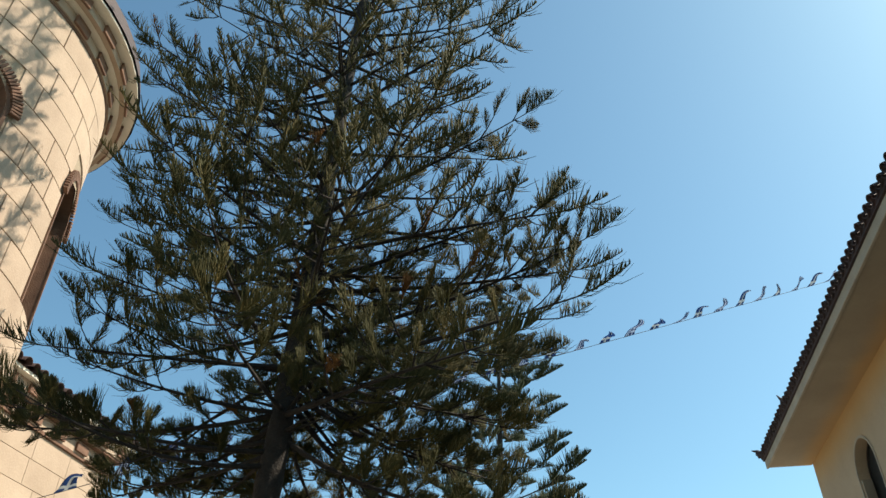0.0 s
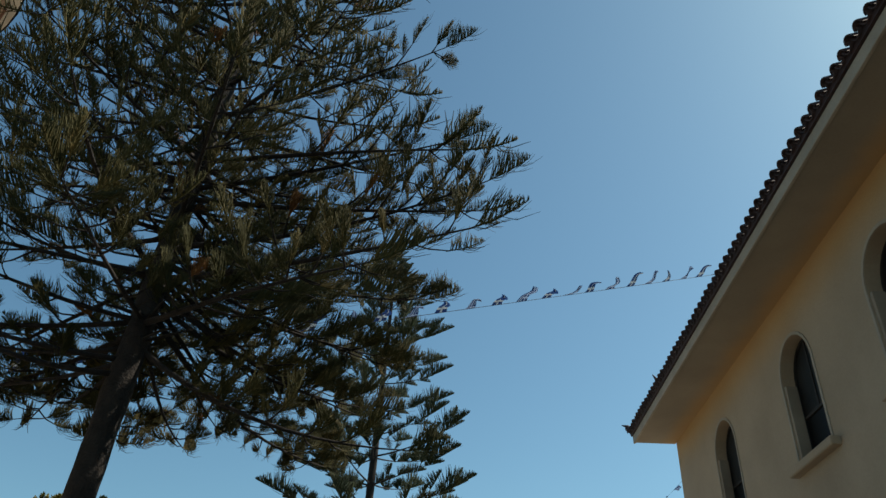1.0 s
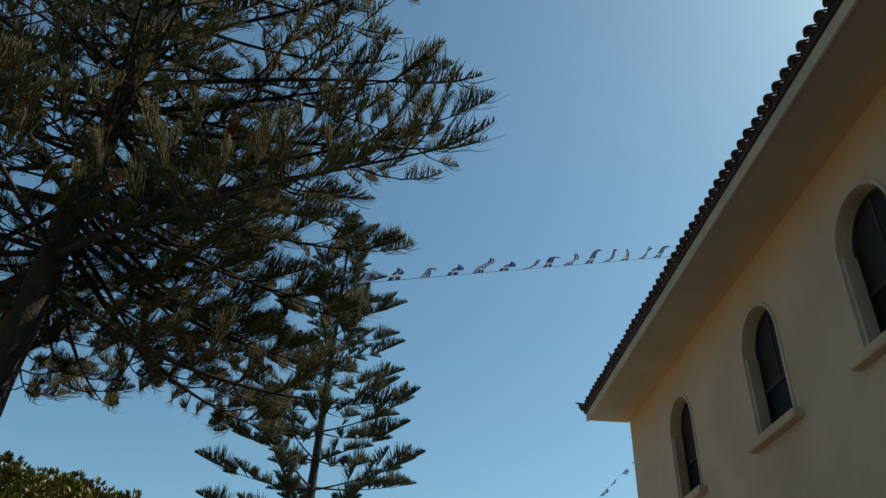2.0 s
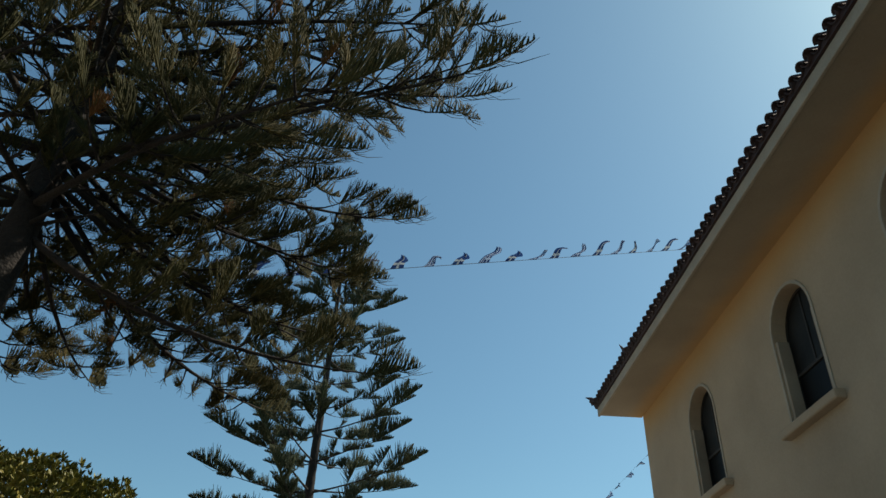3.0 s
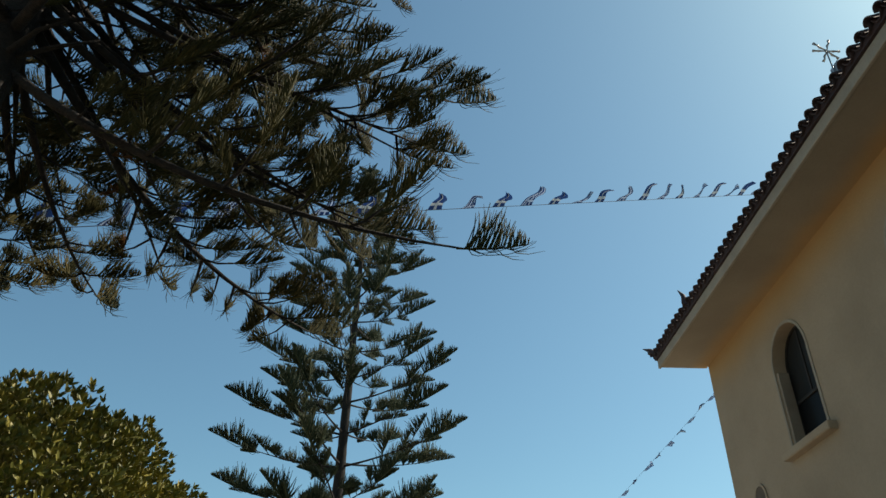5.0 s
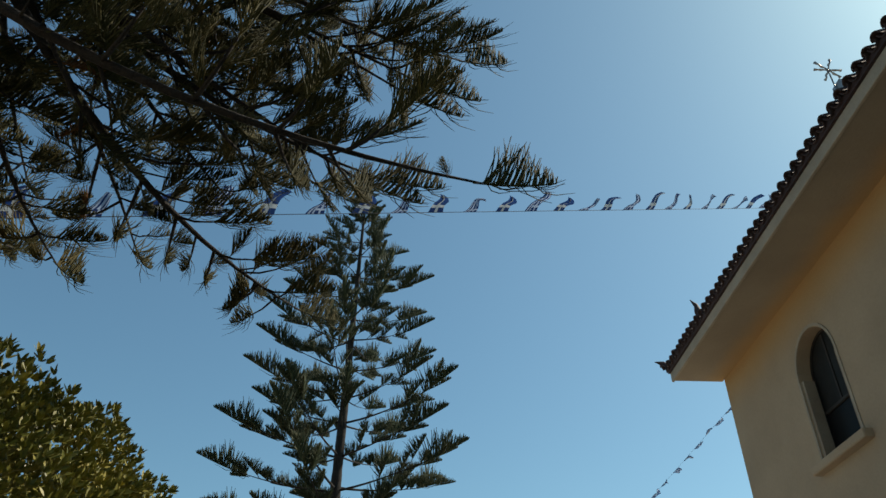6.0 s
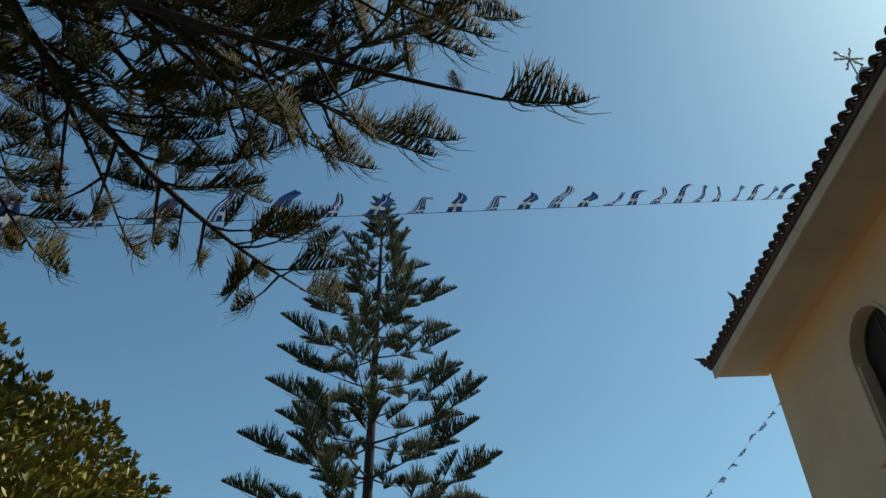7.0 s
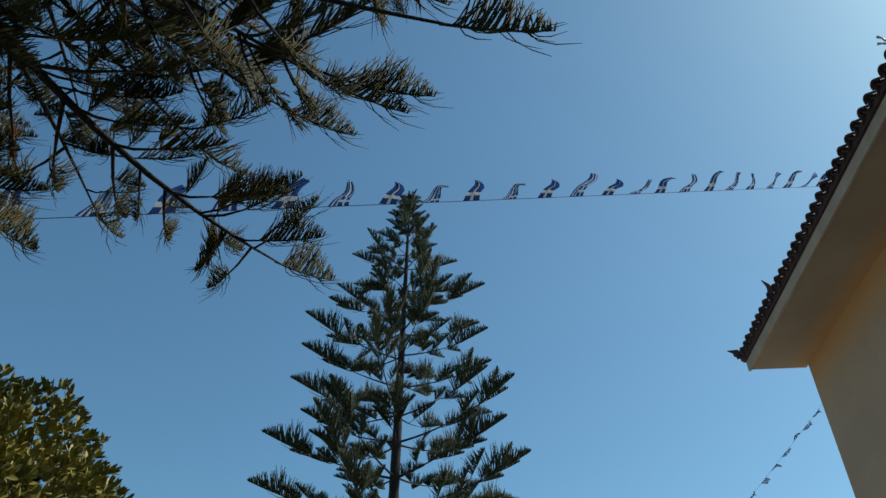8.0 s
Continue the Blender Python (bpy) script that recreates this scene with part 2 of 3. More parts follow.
def hall_window(index, c):
    w = thing("window_%d" % index, "arched church window with beige trim, grey fanlight and dark lower sash", "window", (WX, c, SILL), kind="structure")
    dz = -SILL
    o = lambda half, sill, spring, n=14: [(a, b + dz) for a, b in arch(0.0, half, sill, spring, n)]
    part("trim", band(o(HALF + 0.05, SILL + 0.003, SPRING), o(HALF + 0.004, SILL + 0.003, SPRING), -0.016, 0.02), TRIM_PALE, w, "thin pale raised arch trim")
    part("window_sill", box_bm(-0.14, -HALF - 0.20, -0.13, 0.30, HALF + 0.20, 0.0, 0.025), PLASTER, w, "projecting rendered sill")
    # below the springing the jambs step inwards, so that the arch is wider than the light under it
    for s in (-1, 1):
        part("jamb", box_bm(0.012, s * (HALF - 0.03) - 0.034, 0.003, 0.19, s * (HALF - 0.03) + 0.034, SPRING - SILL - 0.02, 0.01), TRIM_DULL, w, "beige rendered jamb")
    part("window_frame", band(o(HALF - 0.006, SILL + 0.004, SPRING), o(HALF - 0.04, SILL + 0.004, SPRING), 0.195, 0.25), DARKWOOD, w, "dark wooden frame")
    part("transom", box_bm(0.195, -HALF + 0.035, 0.70, 0.255, HALF - 0.035, 0.75, 0.01), DARKWOOD, w, "dark transom bar")
    part("mullion", box_bm(0.205, -0.02, 0.755, 0.252, 0.02, SPRING - SILL + HALF - 0.045, 0.006), DARKWOOD, w, "slim dark glazing bar")
    top = [(a, max(b, 0.752)) for a, b in o(HALF - 0.03, SILL, SPRING)]
    part("fanlight", sheet(top, 0.222, 0.23), FANLIGHT, w, "grey fanlight pane")
    part("pane", sheet([(-HALF + 0.03, 0.01), (HALF - 0.03, 0.01), (HALF - 0.03, 0.698), (-HALF + 0.03, 0.698)], 0.225, 0.233), GLASS, w, "dark lower pane")


for i, c in enumerate(WINDOWS):
    hall_window(i + 1, c)

# a small arched niche near the far corner, built as a proud brown plate
shutter = thing("window_shutter", "small arched brown plate standing for a niche in the rendered wall", "shutter", (WX, 16.72, 4.55))
part("leaf", sheet([(a, b) for a, b in arch(0.0, 0.19, 0.0, 0.64, 8)], -0.022, -0.004), NICHE_BROWN, shutter)
part("surround", band(arch(0.0, 0.235, 0.0, 0.64, 8), arch(0.0, 0.192, 0.0, 0.64, 8), -0.03, -0.002), PLASTER, shutter, "rendered surround")

# soffit and fascia
OUT = 0.93
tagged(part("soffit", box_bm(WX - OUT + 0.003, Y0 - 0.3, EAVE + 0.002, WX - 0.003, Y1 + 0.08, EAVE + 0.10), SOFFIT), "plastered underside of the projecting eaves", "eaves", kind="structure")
tagged(part("fascia", box_bm(WX - OUT - 0.05, Y0 - 0.3, EAVE - 0.02, WX - OUT, Y1 + 0.10, EAVE + 0.16, 0.012), TRIM_PALE), "dull beige fascia board along the eaves", "fascia", kind="structure")

tagged(part("tile_bed", box_bm(WX - OUT - 0.085, Y0 - 0.3, EAVE + 0.163, WX - OUT + 0.1, Y1 + 0.12, EAVE + 0.25), TILE), "dark clay bedding course under the eaves tiles", "roof edge", kind="structure")

# ---- tiled roof of the hall ----
SLOPE = radians(24)
roof = tagged(thing("roof", "dark red barrel tile roof of the rendered church hall", "roof", (0, 0, 0)), kind="structure")
RX, RZ = WX - OUT - 0.12, EAVE + 0.20
rb = bmesh.new()
deck = [(RX + 0.1, RZ - 0.03), (11.2, RZ - 0.03 + (11.1 - RX) * math.tan(SLOPE)), (17.9, RZ + 0.4), (17.9, RZ + 0.3), (11.2, RZ - 0.13 + (11.1 - RX) * math.tan(SLOPE)), (RX + 0.1, RZ - 0.06)]
ends = [[rb.verts.new((x, y, z)) for x, z in deck] for y in (Y0 - 0.3, Y1 + 0.15)]
for i in range(len(deck)):
    j = (i + 1) % len(deck)
    rb.faces.new((ends[0][i], ends[0][j], ends[1][j], ends[1][i]))
for e in ends:
    rb.faces.new(e)
part("deck", rb, TILE, roof, "dark tiled roof slope")


def barrel(length, r0, r1, up=True, thick=0.014):
    """A half-round clay tile, lying along +x, its hollow down (or up)."""
    bm = bmesh.new()
    s = 1 if up else -1
    rings = []
    for x, r in ((0, r0), (length, r1)):
        for rr in (r, r - thick):
            rings.append([bm.verts.new((x, rr * math.cos(math.pi * k / 7), s * rr * math.sin(math.pi * k / 7))) for k in range(8)])
    for a, b in ((0, 2), (1, 3), (0, 1), (2, 3)):
        for k in range(7):
            bm.faces.new((rings[a][k], rings[a][k + 1], rings[b][k + 1], rings[b][k]))
    bmesh.ops.recalc_face_normals(bm, faces=bm.faces)
    me = bpy.data.meshes.new("tile")
    bm.to_mesh(me)
    bm.free()
    me.materials.append(TILE)
    me.shade_smooth()
    return me


PITCH = 0.206
cover, pan = barrel(0.42, 0.078, 0.066), barrel(0.42, 0.085, 0.075, False)
rng = random.Random(4)
rows_y = int((Y1 - Y0 + 0.4) / PITCH)
for k in range(rows_y):
    y = Y1 + 0.10 - k * PITCH
    for course in range(2):
        d = course * 0.34
        for me, lift, off in ((cover, 0.055, 0.0), (pan, 0.07, PITCH / 2)):
            m = pose(RX - 0.02 + d * math.cos(SLOPE) + rng.uniform(-0.012, 0.012), y - off + rng.uniform(-0.006, 0.006), RZ + lift + d * math.sin(SLOPE), 0, -math.degrees(SLOPE) + rng.uniform(-1.5, 1.5), rng.uniform(-1, 1))
            put("tile", me, roof, at=m)


def horn(name, at, height, label, lean):
    """A clay ridge-end ornament: a bowl-like foot and an upswept horn."""
    pts = [(0, 0, 0), (-0.04 * lean, 0.02, height * 0.3), (-0.10 * lean, 0.05, height * 0.55), (-0.09 * lean, 0.10, height * 0.8), (-0.22 * lean, 0.13, height)]
    v, f = tube(pts, [0.09, 0.06, 0.075, 0.045, 0.008], 8)
    return tagged(put(name, mesh_of(name, v, f, TILE), at=pose(*at)), label, "roof ornament")


horn("roof_finial", (RX + 0.10, Y1 + 0.16, RZ + 0.08), 0.22, "dark clay finial curling up at the eaves corner", 1.0)
horn("roof_finial", (5.08, 17.35, 8.92), 0.72, "dark clay finial standing on the hip of the roof", 0.6)

# the eaves run slightly askew to the wall
SKEW = Matrix.Translation((WX - OUT, Y1, 0)) @ Matrix.Rotation(radians(0.3), 4, "Z") @ Matrix.Translation((OUT - WX, -Y1, 0))
for name in ("soffit", "fascia", "tile_bed", "roof"):
    bpy.data.objects[name].matrix_basis = SKEW

# star of light strings on a tall pole behind the hall
star = thing("star_ornament", "six-armed wire star ornament on a tall pole behind the roof", "ornament", (16.9, 25.8, 0.0))
v, f = tube([(0, 0, 0), (0, 0, 13), (0, 0, 26.5)], [0.12, 0.08, 0.03], 8)
put("pole", mesh_of("pole", v, f, POLE), star)
part("mount", box_bm(0.05, -0.3, 25.1, 0.95, 0.3, 25.75, 0.04), POLE, star, "pale grey lamp housing")
for k in range(6):
    a = math.pi * k / 3 + 0.12
    d = Vector((math.cos(a), 0.25 * math.sin(3 * a), math.sin(a)))
    pts = [(0, 0, 26.6)] + [Vector((0, 0, 26.6)) + d * 0.16 * j + Vector((0, 0.03 * (-1) ** j, 0.03 * (-1) ** j)) for j in range(1, 5)]
    v, f = tube(pts, [0.05, 0.03, 0.055, 0.035, 0.07], 5)
    put("arm", mesh_of("arm", v, f, LAMPSTRING), star, "glittering wire arm")

# ---- stone church: drum with arched windows ----
DC, DR, DZ0, DZ1 = Vector((-10.66, 6.77, 0)), 3.39, 6.7, 12.12
DK = 0.90                                             # size of the cornice pieces
DSTEP = 2 * math.pi / 7
DWIN = [radians(57.5) + DSTEP * k for k in range(7)]    # azimuth from +y towards +x
DSILL, DSPRING, DHALF = 7.68, 9.72, 0.593


def on_drum(r, a, z):
    return (r * math.sin(a), r * math.cos(a), z)


def gap_at(z, extra=0.0):
    """Half the angle that a drum window takes at height z."""
    h = DHALF + extra
    if z < DSILL - extra or z > DSPRING + h:
        return 0.0
    return (h if z <= DSPRING else math.sqrt(max(h * h - (z - DSPRING) ** 2, 0))) / DR


drum = thing("church_drum", "pale limestone church drum with arched windows and dentilled cornice", "church", DC)
core = bmesh.new()
zs = [DZ0, DSILL] + [DSILL + (DSPRING - DSILL) * k / 3 for k in (1, 2, 3)] + [DSPRING + DHALF * k / 6 for k in range(1, 7)] + [DZ1]
for z0, z1 in zip(zs, zs[1:]):
    for k, w in enumerate(DWIN):
        ga, gb = (gap_at(z0 + 1e-4), gap_at(z1 - 1e-4)) if z0 >= DSILL else (0, 0)
        n = 12
        for j in range(n):
            q = []
            for z, gp, t in ((z0, ga, j), (z0, ga, j + 1), (z1, gb, j + 1), (z1, gb, j)):
                a = w + gp + (DSTEP - 2 * gp) * t / n
                q.append(core.verts.new(on_drum(DR - 0.02, a, z)))
            core.faces.new(q)
bmesh.ops.recalc_face_normals(core, faces=core.faces)
part("core", core, MORTAR, drum, "recessed mortar", smooth=False)


def drum_window(a):
    """Brick reveal, voussoirs, pale frame and dark pane of one window of the drum."""
    turn = pose(0, 0, 0, 0, 0, -math.degrees(a)) @ pose(0, DR * math.cos(DHALF / DR), 0, 0, 0, 90)
    win = put("window", mesh_of("pane", *plate_data([(p, q) for p, q in arch(0, DHALF - 0.02, DSILL, DSPRING)], -0.36, -0.35), GLASS, False), drum, "dark arched drum window", at=turn)
    part("reveal", band(arch(0, DHALF + 0.05, DSILL, DSPRING), arch(0, DHALF, DSILL, DSPRING), -0.40, 0.0), BRICK, win, "brown brick reveal")
    part("frame", band(arch(0, DHALF - 0.001, DSILL + 0.01, DSPRING), arch(0, DHALF - 0.07, DSILL + 0.01, DSPRING), -0.33, -0.26), TRIM, win, "pale window frame")
    for k in range(40):
        t = math.pi * (k + 0.5) / 40
        m = Matrix.Translation((0.035, -math.cos(t) * (DHALF + 0.135), DSPRING + math.sin(t) * (DHALF + 0.135))) @ Matrix.Rotation(-(t - math.pi / 2), 4, "X")
        put("brick", VOUSSOIR, win, at=m)


def plate_data(outline, x0, x1):
    n = len(outline)
    verts = [(x0, y, z) for y, z in outline] + [(x1, y, z) for y, z in outline]
    faces = [tuple(range(n)), tuple(reversed(range(n, 2 * n)))] + [(i, (i + 1) % n, n + (i + 1) % n, n + i) for i in range(n)]
    return verts, faces


vb = box_bm(-0.05, -0.019, -0.085, 0.02, 0.019, 0.085, 0.005)
VOUSSOIR = bpy.data.meshes.new("brick")
vb.to_mesh(VOUSSOIR)
vb.free()
VOUSSOIR.materials.append(BRICK)
for a in DWIN:
    drum_window(a)

# dentilled cornice of the drum: bands and brown blocks
def ring(r0, r1, z0, z1, n=72):
    bm = bmesh.new()
    loops = [[bm.verts.new(on_drum(r, 2 * math.pi * k / n, z)) for k in range(n)] for r, z in ((r0, z0), (r1, z0), (r1, z1), (r0, z1))]
    for i in range(4):
        for k in range(n):
            bm.faces.new((loops[i][k], loops[i][(k + 1) % n], loops[(i + 1) % 4][(k + 1) % n], loops[(i + 1) % 4][k]))
    return bm


for out, lo, hi, mt, lb in ((0.02, 0.0, 0.06, BRICK, "thin brown brick band"), (0.05, 0.06, 0.30, STONE, "cream band behind the blocks"), (0.20, 0.285, 0.305, TRIM, "thin pale band"),
                            (0.30, 0.30, 0.52, STONE, "cream upper band"), (0.51, 0.52, 0.57, TRIM, "pale projecting lip")):
    part("cornice_band", ring(DR - 0.1, DR + out * DK, DZ1 + lo * DK, DZ1 + hi * DK), mt, drum, lb, False)
for row, (r, z, h) in enumerate(((DR + 0.045 * DK, DZ1 + 0.065 * DK, 0.20), (DR + 0.295 * DK, DZ1 + 0.31 * DK, 0.185))):
    db = box_bm(-0.19, 0.0, 0.0, 0.19, 0.05, h, 0.012)
    dm = bpy.data.meshes.new("dentil")
    db.to_mesh(dm)
    db.free()
    dm.materials.append(BRICK)
    for k in range(28):
        put("dentil", dm, drum, at=pose(0, 0, 0, 0, 0, 360 * (k + 0.5 * row) / 28) @ pose(0, r, z))
dome = bmesh.new()
for v0, v1 in [(radians(a), radians(a + 12)) for a in range(0, 84, 12)]:
    for k in range(48):
        q = []
        for el, kk in ((v0, k), (v0, k + 1), (v1, k + 1), (v1, k)):
            a = 2 * math.pi * kk / 48
            q.append(dome.verts.new(((DR + 0.5) * math.cos(el) * math.sin(a), (DR + 0.5) * math.cos(el) * math.cos(a), DZ1 + 0.52 + 1.9 * math.sin(el))))
        dome.faces.new(q)
bmesh.ops.remove_doubles(dome, verts=dome.verts[:], dist=1e-4)
part("dome", dome, TILE, drum, "dark tiled dome", True)


def curved_block(r, a0, a1, z0, z1, mat, rim=0.006, proud=0.012):
    """One slightly proud ashlar with eased edges on a round wall."""
    n = 4
    verts, faces = [], []
    for depth, inset in ((-0.03, 0.0), (proud - rim, 0.0), (proud, rim)):
        for j in range(n + 1):
            a = a0 + inset / r + (a1 - a0 - 2 * inset / r) * j / n
            verts += [on_drum(r + depth, a, z0 + inset), on_drum(r + depth, a, z1 - inset)]
    row = 2 * (n + 1)
    for s in (0, 1):
        o, p = s * row, (s + 1) * row
        for j in range(n):
            faces += [(o + 2 * j, o + 2 * j + 2, p + 2 * j + 2, p + 2 * j), (o + 2 * j + 1, p + 2 * j + 1, p + 2 * j + 3, o + 2 * j + 3)]
        faces += [(o, p, p + 1, o + 1), (o + 2 * n, o + 2 * n + 1, p + 2 * n + 1, p + 2 * n)]
    for j in range(n):
        faces.append((2 * row + 2 * j, 2 * row + 2 * j + 2, 2 * row + 2 * j + 3, 2 * row + 2 * j + 1))
    me = mesh_of("stone_block", verts, faces, mat, False)
    return me


rng = random.Random(11)
courses = 11
ch = (DZ1 - DZ0) / courses
for c in range(courses):
    z0, z1 = DZ0 + c * ch + 0.006, DZ0 + (c + 1) * ch - 0.006
    gp = max(gap_at(z0, 0.15), gap_at(z1, 0.15), gap_at((z0 + z1) / 2, 0.15)) if z1 > DSPRING else (gap_at((z0 + z1) / 2) + 0.03 if DSILL < (z0 + z1) / 2 else 0)
    for w in DWIN:
        lo, hi = w + gp, w + DSTEP - gp
        n = max(2, round((hi - lo) * DR / 1.05))
        shift = (0.5 if c % 2 else 0.0)
        cutsa = [lo] + [lo + (hi - lo) * (k + shift + rng.uniform(-0.12, 0.12)) / n for k in range(0 if shift else 1, n)] + [hi]
        for a0, a1 in zip(cutsa, cutsa[1:]):
            if a1 - a0 > 0.03:
                put("stone_block", curved_block(DR - 0.012 + rng.uniform(0, 0.005), a0 + 0.0025, a1 - 0.0025, z0, z1, STONE), drum)

# ---- lower wing of the stone church ----
LX, LY, LZ = -9.45, 13.87, 7.30
wing = thing("church_wing", "low limestone church wing with a tiled, dentilled eave", "church", (LX, LY, 0))
part("body", box_bm(-7.0, -16.0, 0, -0.02, 0, LZ), MORTAR, wing, "recessed mortar")
for c in range(11):
    z1 = LZ - 0.004 - c * 0.47
    y = -0.0
    k = 0
    while y > -8.5:
        w = rng.uniform(0.85, 1.25) * (0.5 if k == 0 and c % 2 else 1)
        part("stone_block", box_bm(-0.03, y - w + 0.006, z1 - 0.462, 0.012, y - 0.002, z1, 0.005), STONE, wing)
        y -= w
        k += 1
for d, z0, h, mt, lb in ((0.06, 0.0, 0.06, BRICK, "thin brown brick band"), (0.06, 0.06, 0.30, STONE, "cream band"), (0.20, 0.31, 0.05, BRICK, "thin brick band"), (0.36, 0.60, 0.06, TRIM, "pale lip"), (0.22, 0.36, 0.24, STONE, "cream upper band")):
    part("cornice_band", box_bm(-7.0, -16, LZ + z0, d, d, LZ + z0 + h), mt, wing, lb)
for row, (d, z, h) in enumerate(((0.06, 0.09, 0.17), (0.22, 0.39, 0.17))):
    db = box_bm(0.0, -0.19, 0, 0.055, 0.19, h, 0.012)
    dm = bpy.data.meshes.new("dentil")
    db.to_mesh(dm)
    db.free()
    dm.materials.append(BRICK)
    for k in range(14):
        put("dentil", dm, wing, at=pose(d, -0.30 - 0.76 * k + 0.38 * row, LZ + z))
wr = bmesh.new()
loop = [(0.38, 0.665), (-3.4, 1.5), (-7.2, 1.5), (-7.2, 0.665)]
ends = [[wr.verts.new((x, y, LZ + z)) for x, z in loop] for y in (0.3, -16)]
for i in range(4):
    wr.faces.new((ends[0][i], ends[0][(i + 1) % 4], ends[1][(i + 1) % 4], ends[1][i]))
for e in ends:
    wr.faces.new(e)
part("roof", wr, TILE, wing, "dark red tiled roof")
wt = barrel(0.45, 0.105, 0.092)
for k in range(40):
    put("tile", wt, wing, at=pose(0.47 + rng.uniform(-0.015, 0.015), 0.35 - 0.25 * k, LZ + 0.685, 0, -rng.uniform(10, 12.5), 180))

# ---- araucaria foliage: sprays of rope-like branchlets ----
def ropes(base, way, bend, length, radius, segs=4):
    """Many thin curved three-sided tubes at once. Returns vertices and quads."""
    n = len(base)
    t = np.linspace(0, 1, segs + 1)
    pts = base[:, None, :] + way[:, None, :] * (length[:, None] * t)[:, :, None] + bend[:, None, :] * (length[:, None] * t ** 2)[:, :, None]
    tang = way[:, None, :] + 2 * bend[:, None, :] * t[None, :, None]
    tang /= np.linalg.norm(tang, axis=2, keepdims=True)
    ref = np.where(np.abs(way[:, :1]) < 0.8, np.array([[1.0, 0, 0]]), np.array([[0, 1.0, 0]]))[:, None, :]
    u = np.cross(tang, ref)
    u /= np.linalg.norm(u, axis=2, keepdims=True)
    w = np.cross(tang, u)
    rad = radius[:, None] * np.array([1.0, 1.05, 0.9, 0.85, 0.45][:segs] + [0.4])[None, :]
    a = np.array([0, 2, 4]) * math.pi / 3
    v = pts[:, :, None, :] + (u[:, :, None, :] * np.cos(a)[None, None, :, None] + w[:, :, None, :] * np.sin(a)[None, None, :, None]) * rad[:, :, None, None]
    idx = np.arange(n * (segs + 1) * 3).reshape(n, segs + 1, 3)
    q = np.stack([idx[:, :-1, :], np.roll(idx, -1, 2)[:, :-1, :], np.roll(idx, -1, 2)[:, 1:, :], idx[:, 1:, :]], axis=-1).reshape(-1, 4)
    return v.reshape(-1, 3), q


def spray(seed, count, segs, thick, droop, tall=0.6, wide=1.0, curl=0.2, lean=0.5, spread=0.5, even=0.8, sweep=-0.35):
    """One spray, about 1 long along +x: a comb of ropes in two rising sheets, tallest near its root and short at the tip,
    with a few thin curls sweeping forward underneath."""
    r = np.random.RandomState(seed)
    s = np.clip(np.linspace(0.0, 1.0, count) + r.uniform(-0.03, 0.03, count), 0, 1)
    side = np.where(np.arange(count) % 2 == 0, 1.0, -1.0)
    base = np.stack([wide * s, np.zeros(count), curl * s ** 2], 1)
    open_ = spread * r.uniform(0.05, 1.0, count)
    way = np.stack([lean + r.uniform(-0.14, 0.14, count) + sweep * (s - 0.4), side * open_, r.uniform(0.68, 0.86, count)], 1)
    way /= np.linalg.norm(way, axis=1, keepdims=True)
    length = tall * np.minimum(1, 0.72 + 1.6 * s) * (1 - 0.90 * s) ** 0.92 * r.uniform(even, 1.06, count)
    bend = np.stack([r.uniform(-0.22, 0.16, count), -side * open_ * r.uniform(0.0, 0.7, count), r.uniform(-0.05, 0.28, count)], 1)
    radius = np.full(count, thick) * r.uniform(0.8, 1.2, count)
    if droop:
        d = r.choice(int(count * 0.75), droop, replace=False)
        way[d] = np.stack([r.uniform(0.1, 0.5, droop), r.uniform(-0.3, 0.3, droop), r.uniform(-0.75, -0.35, droop)], 1)
        bend[d] = np.stack([r.uniform(0.5, 0.9, droop), r.uniform(-0.15, 0.15, droop), r.uniform(0.45, 0.85, droop)], 1)
        length[d] = r.uniform(0.30, 0.75, droop) * (1 - 0.5 * s[d])
        radius[d] *= 0.7
    v, q = ropes(base, way, bend, length, radius, segs)
    st_v, st_q = ropes(np.array([[-0.1, 0, 0]]), np.array([[0.1 + wide, 0, 0]]), np.array([[0, 0, curl]]), np.array([1.0]), np.array([thick * 1.5]), segs)
    return np.concatenate([v, st_v]), np.concatenate([q, st_q + len(v)])


def quick_mesh(name, v, q, mat):
    me = bpy.data.meshes.new(name)
    me.vertices.add(len(v))
    me.vertices.foreach_set("co", np.ascontiguousarray(v, dtype=np.float32).ravel())
    me.loops.add(q.size)
    me.loops.foreach_set("vertex_index", np.ascontiguousarray(q, dtype=np.int32).ravel())
    me.polygons.add(len(q))
    me.polygons.foreach_set("loop_start", np.arange(0, q.size, 4, dtype=np.int32))
    me.materials.append(mat)
    me.update(calc_edges=True)
    me.shade_smooth()
    return me


def basis(origin, ahead, scale, roll=0.0):
    x = Vector(ahead).normalized()
    y = Vector((0, 0, 1)).cross(x)
    y = y.normalized() if y.length > 1e-3 else Vector((0, 1, 0))
    z = x.cross(y)
    m = Matrix((x, y, z)).transposed().to_4x4() @ Matrix.Rotation(roll, 4, "X")
    return Matrix.Translation(origin) @ m @ Matrix.Diagonal((scale, scale, scale, 1))


FINE = [spray(k, 90, 3, 0.0088, 15, 0.58 + 0.03 * k, 0.74 + 0.04 * k, 0.12 + 0.03 * k, 0.42 + 0.08 * (k % 4), 0.40 + 0.12 * (k % 3)) for k in range(6)]
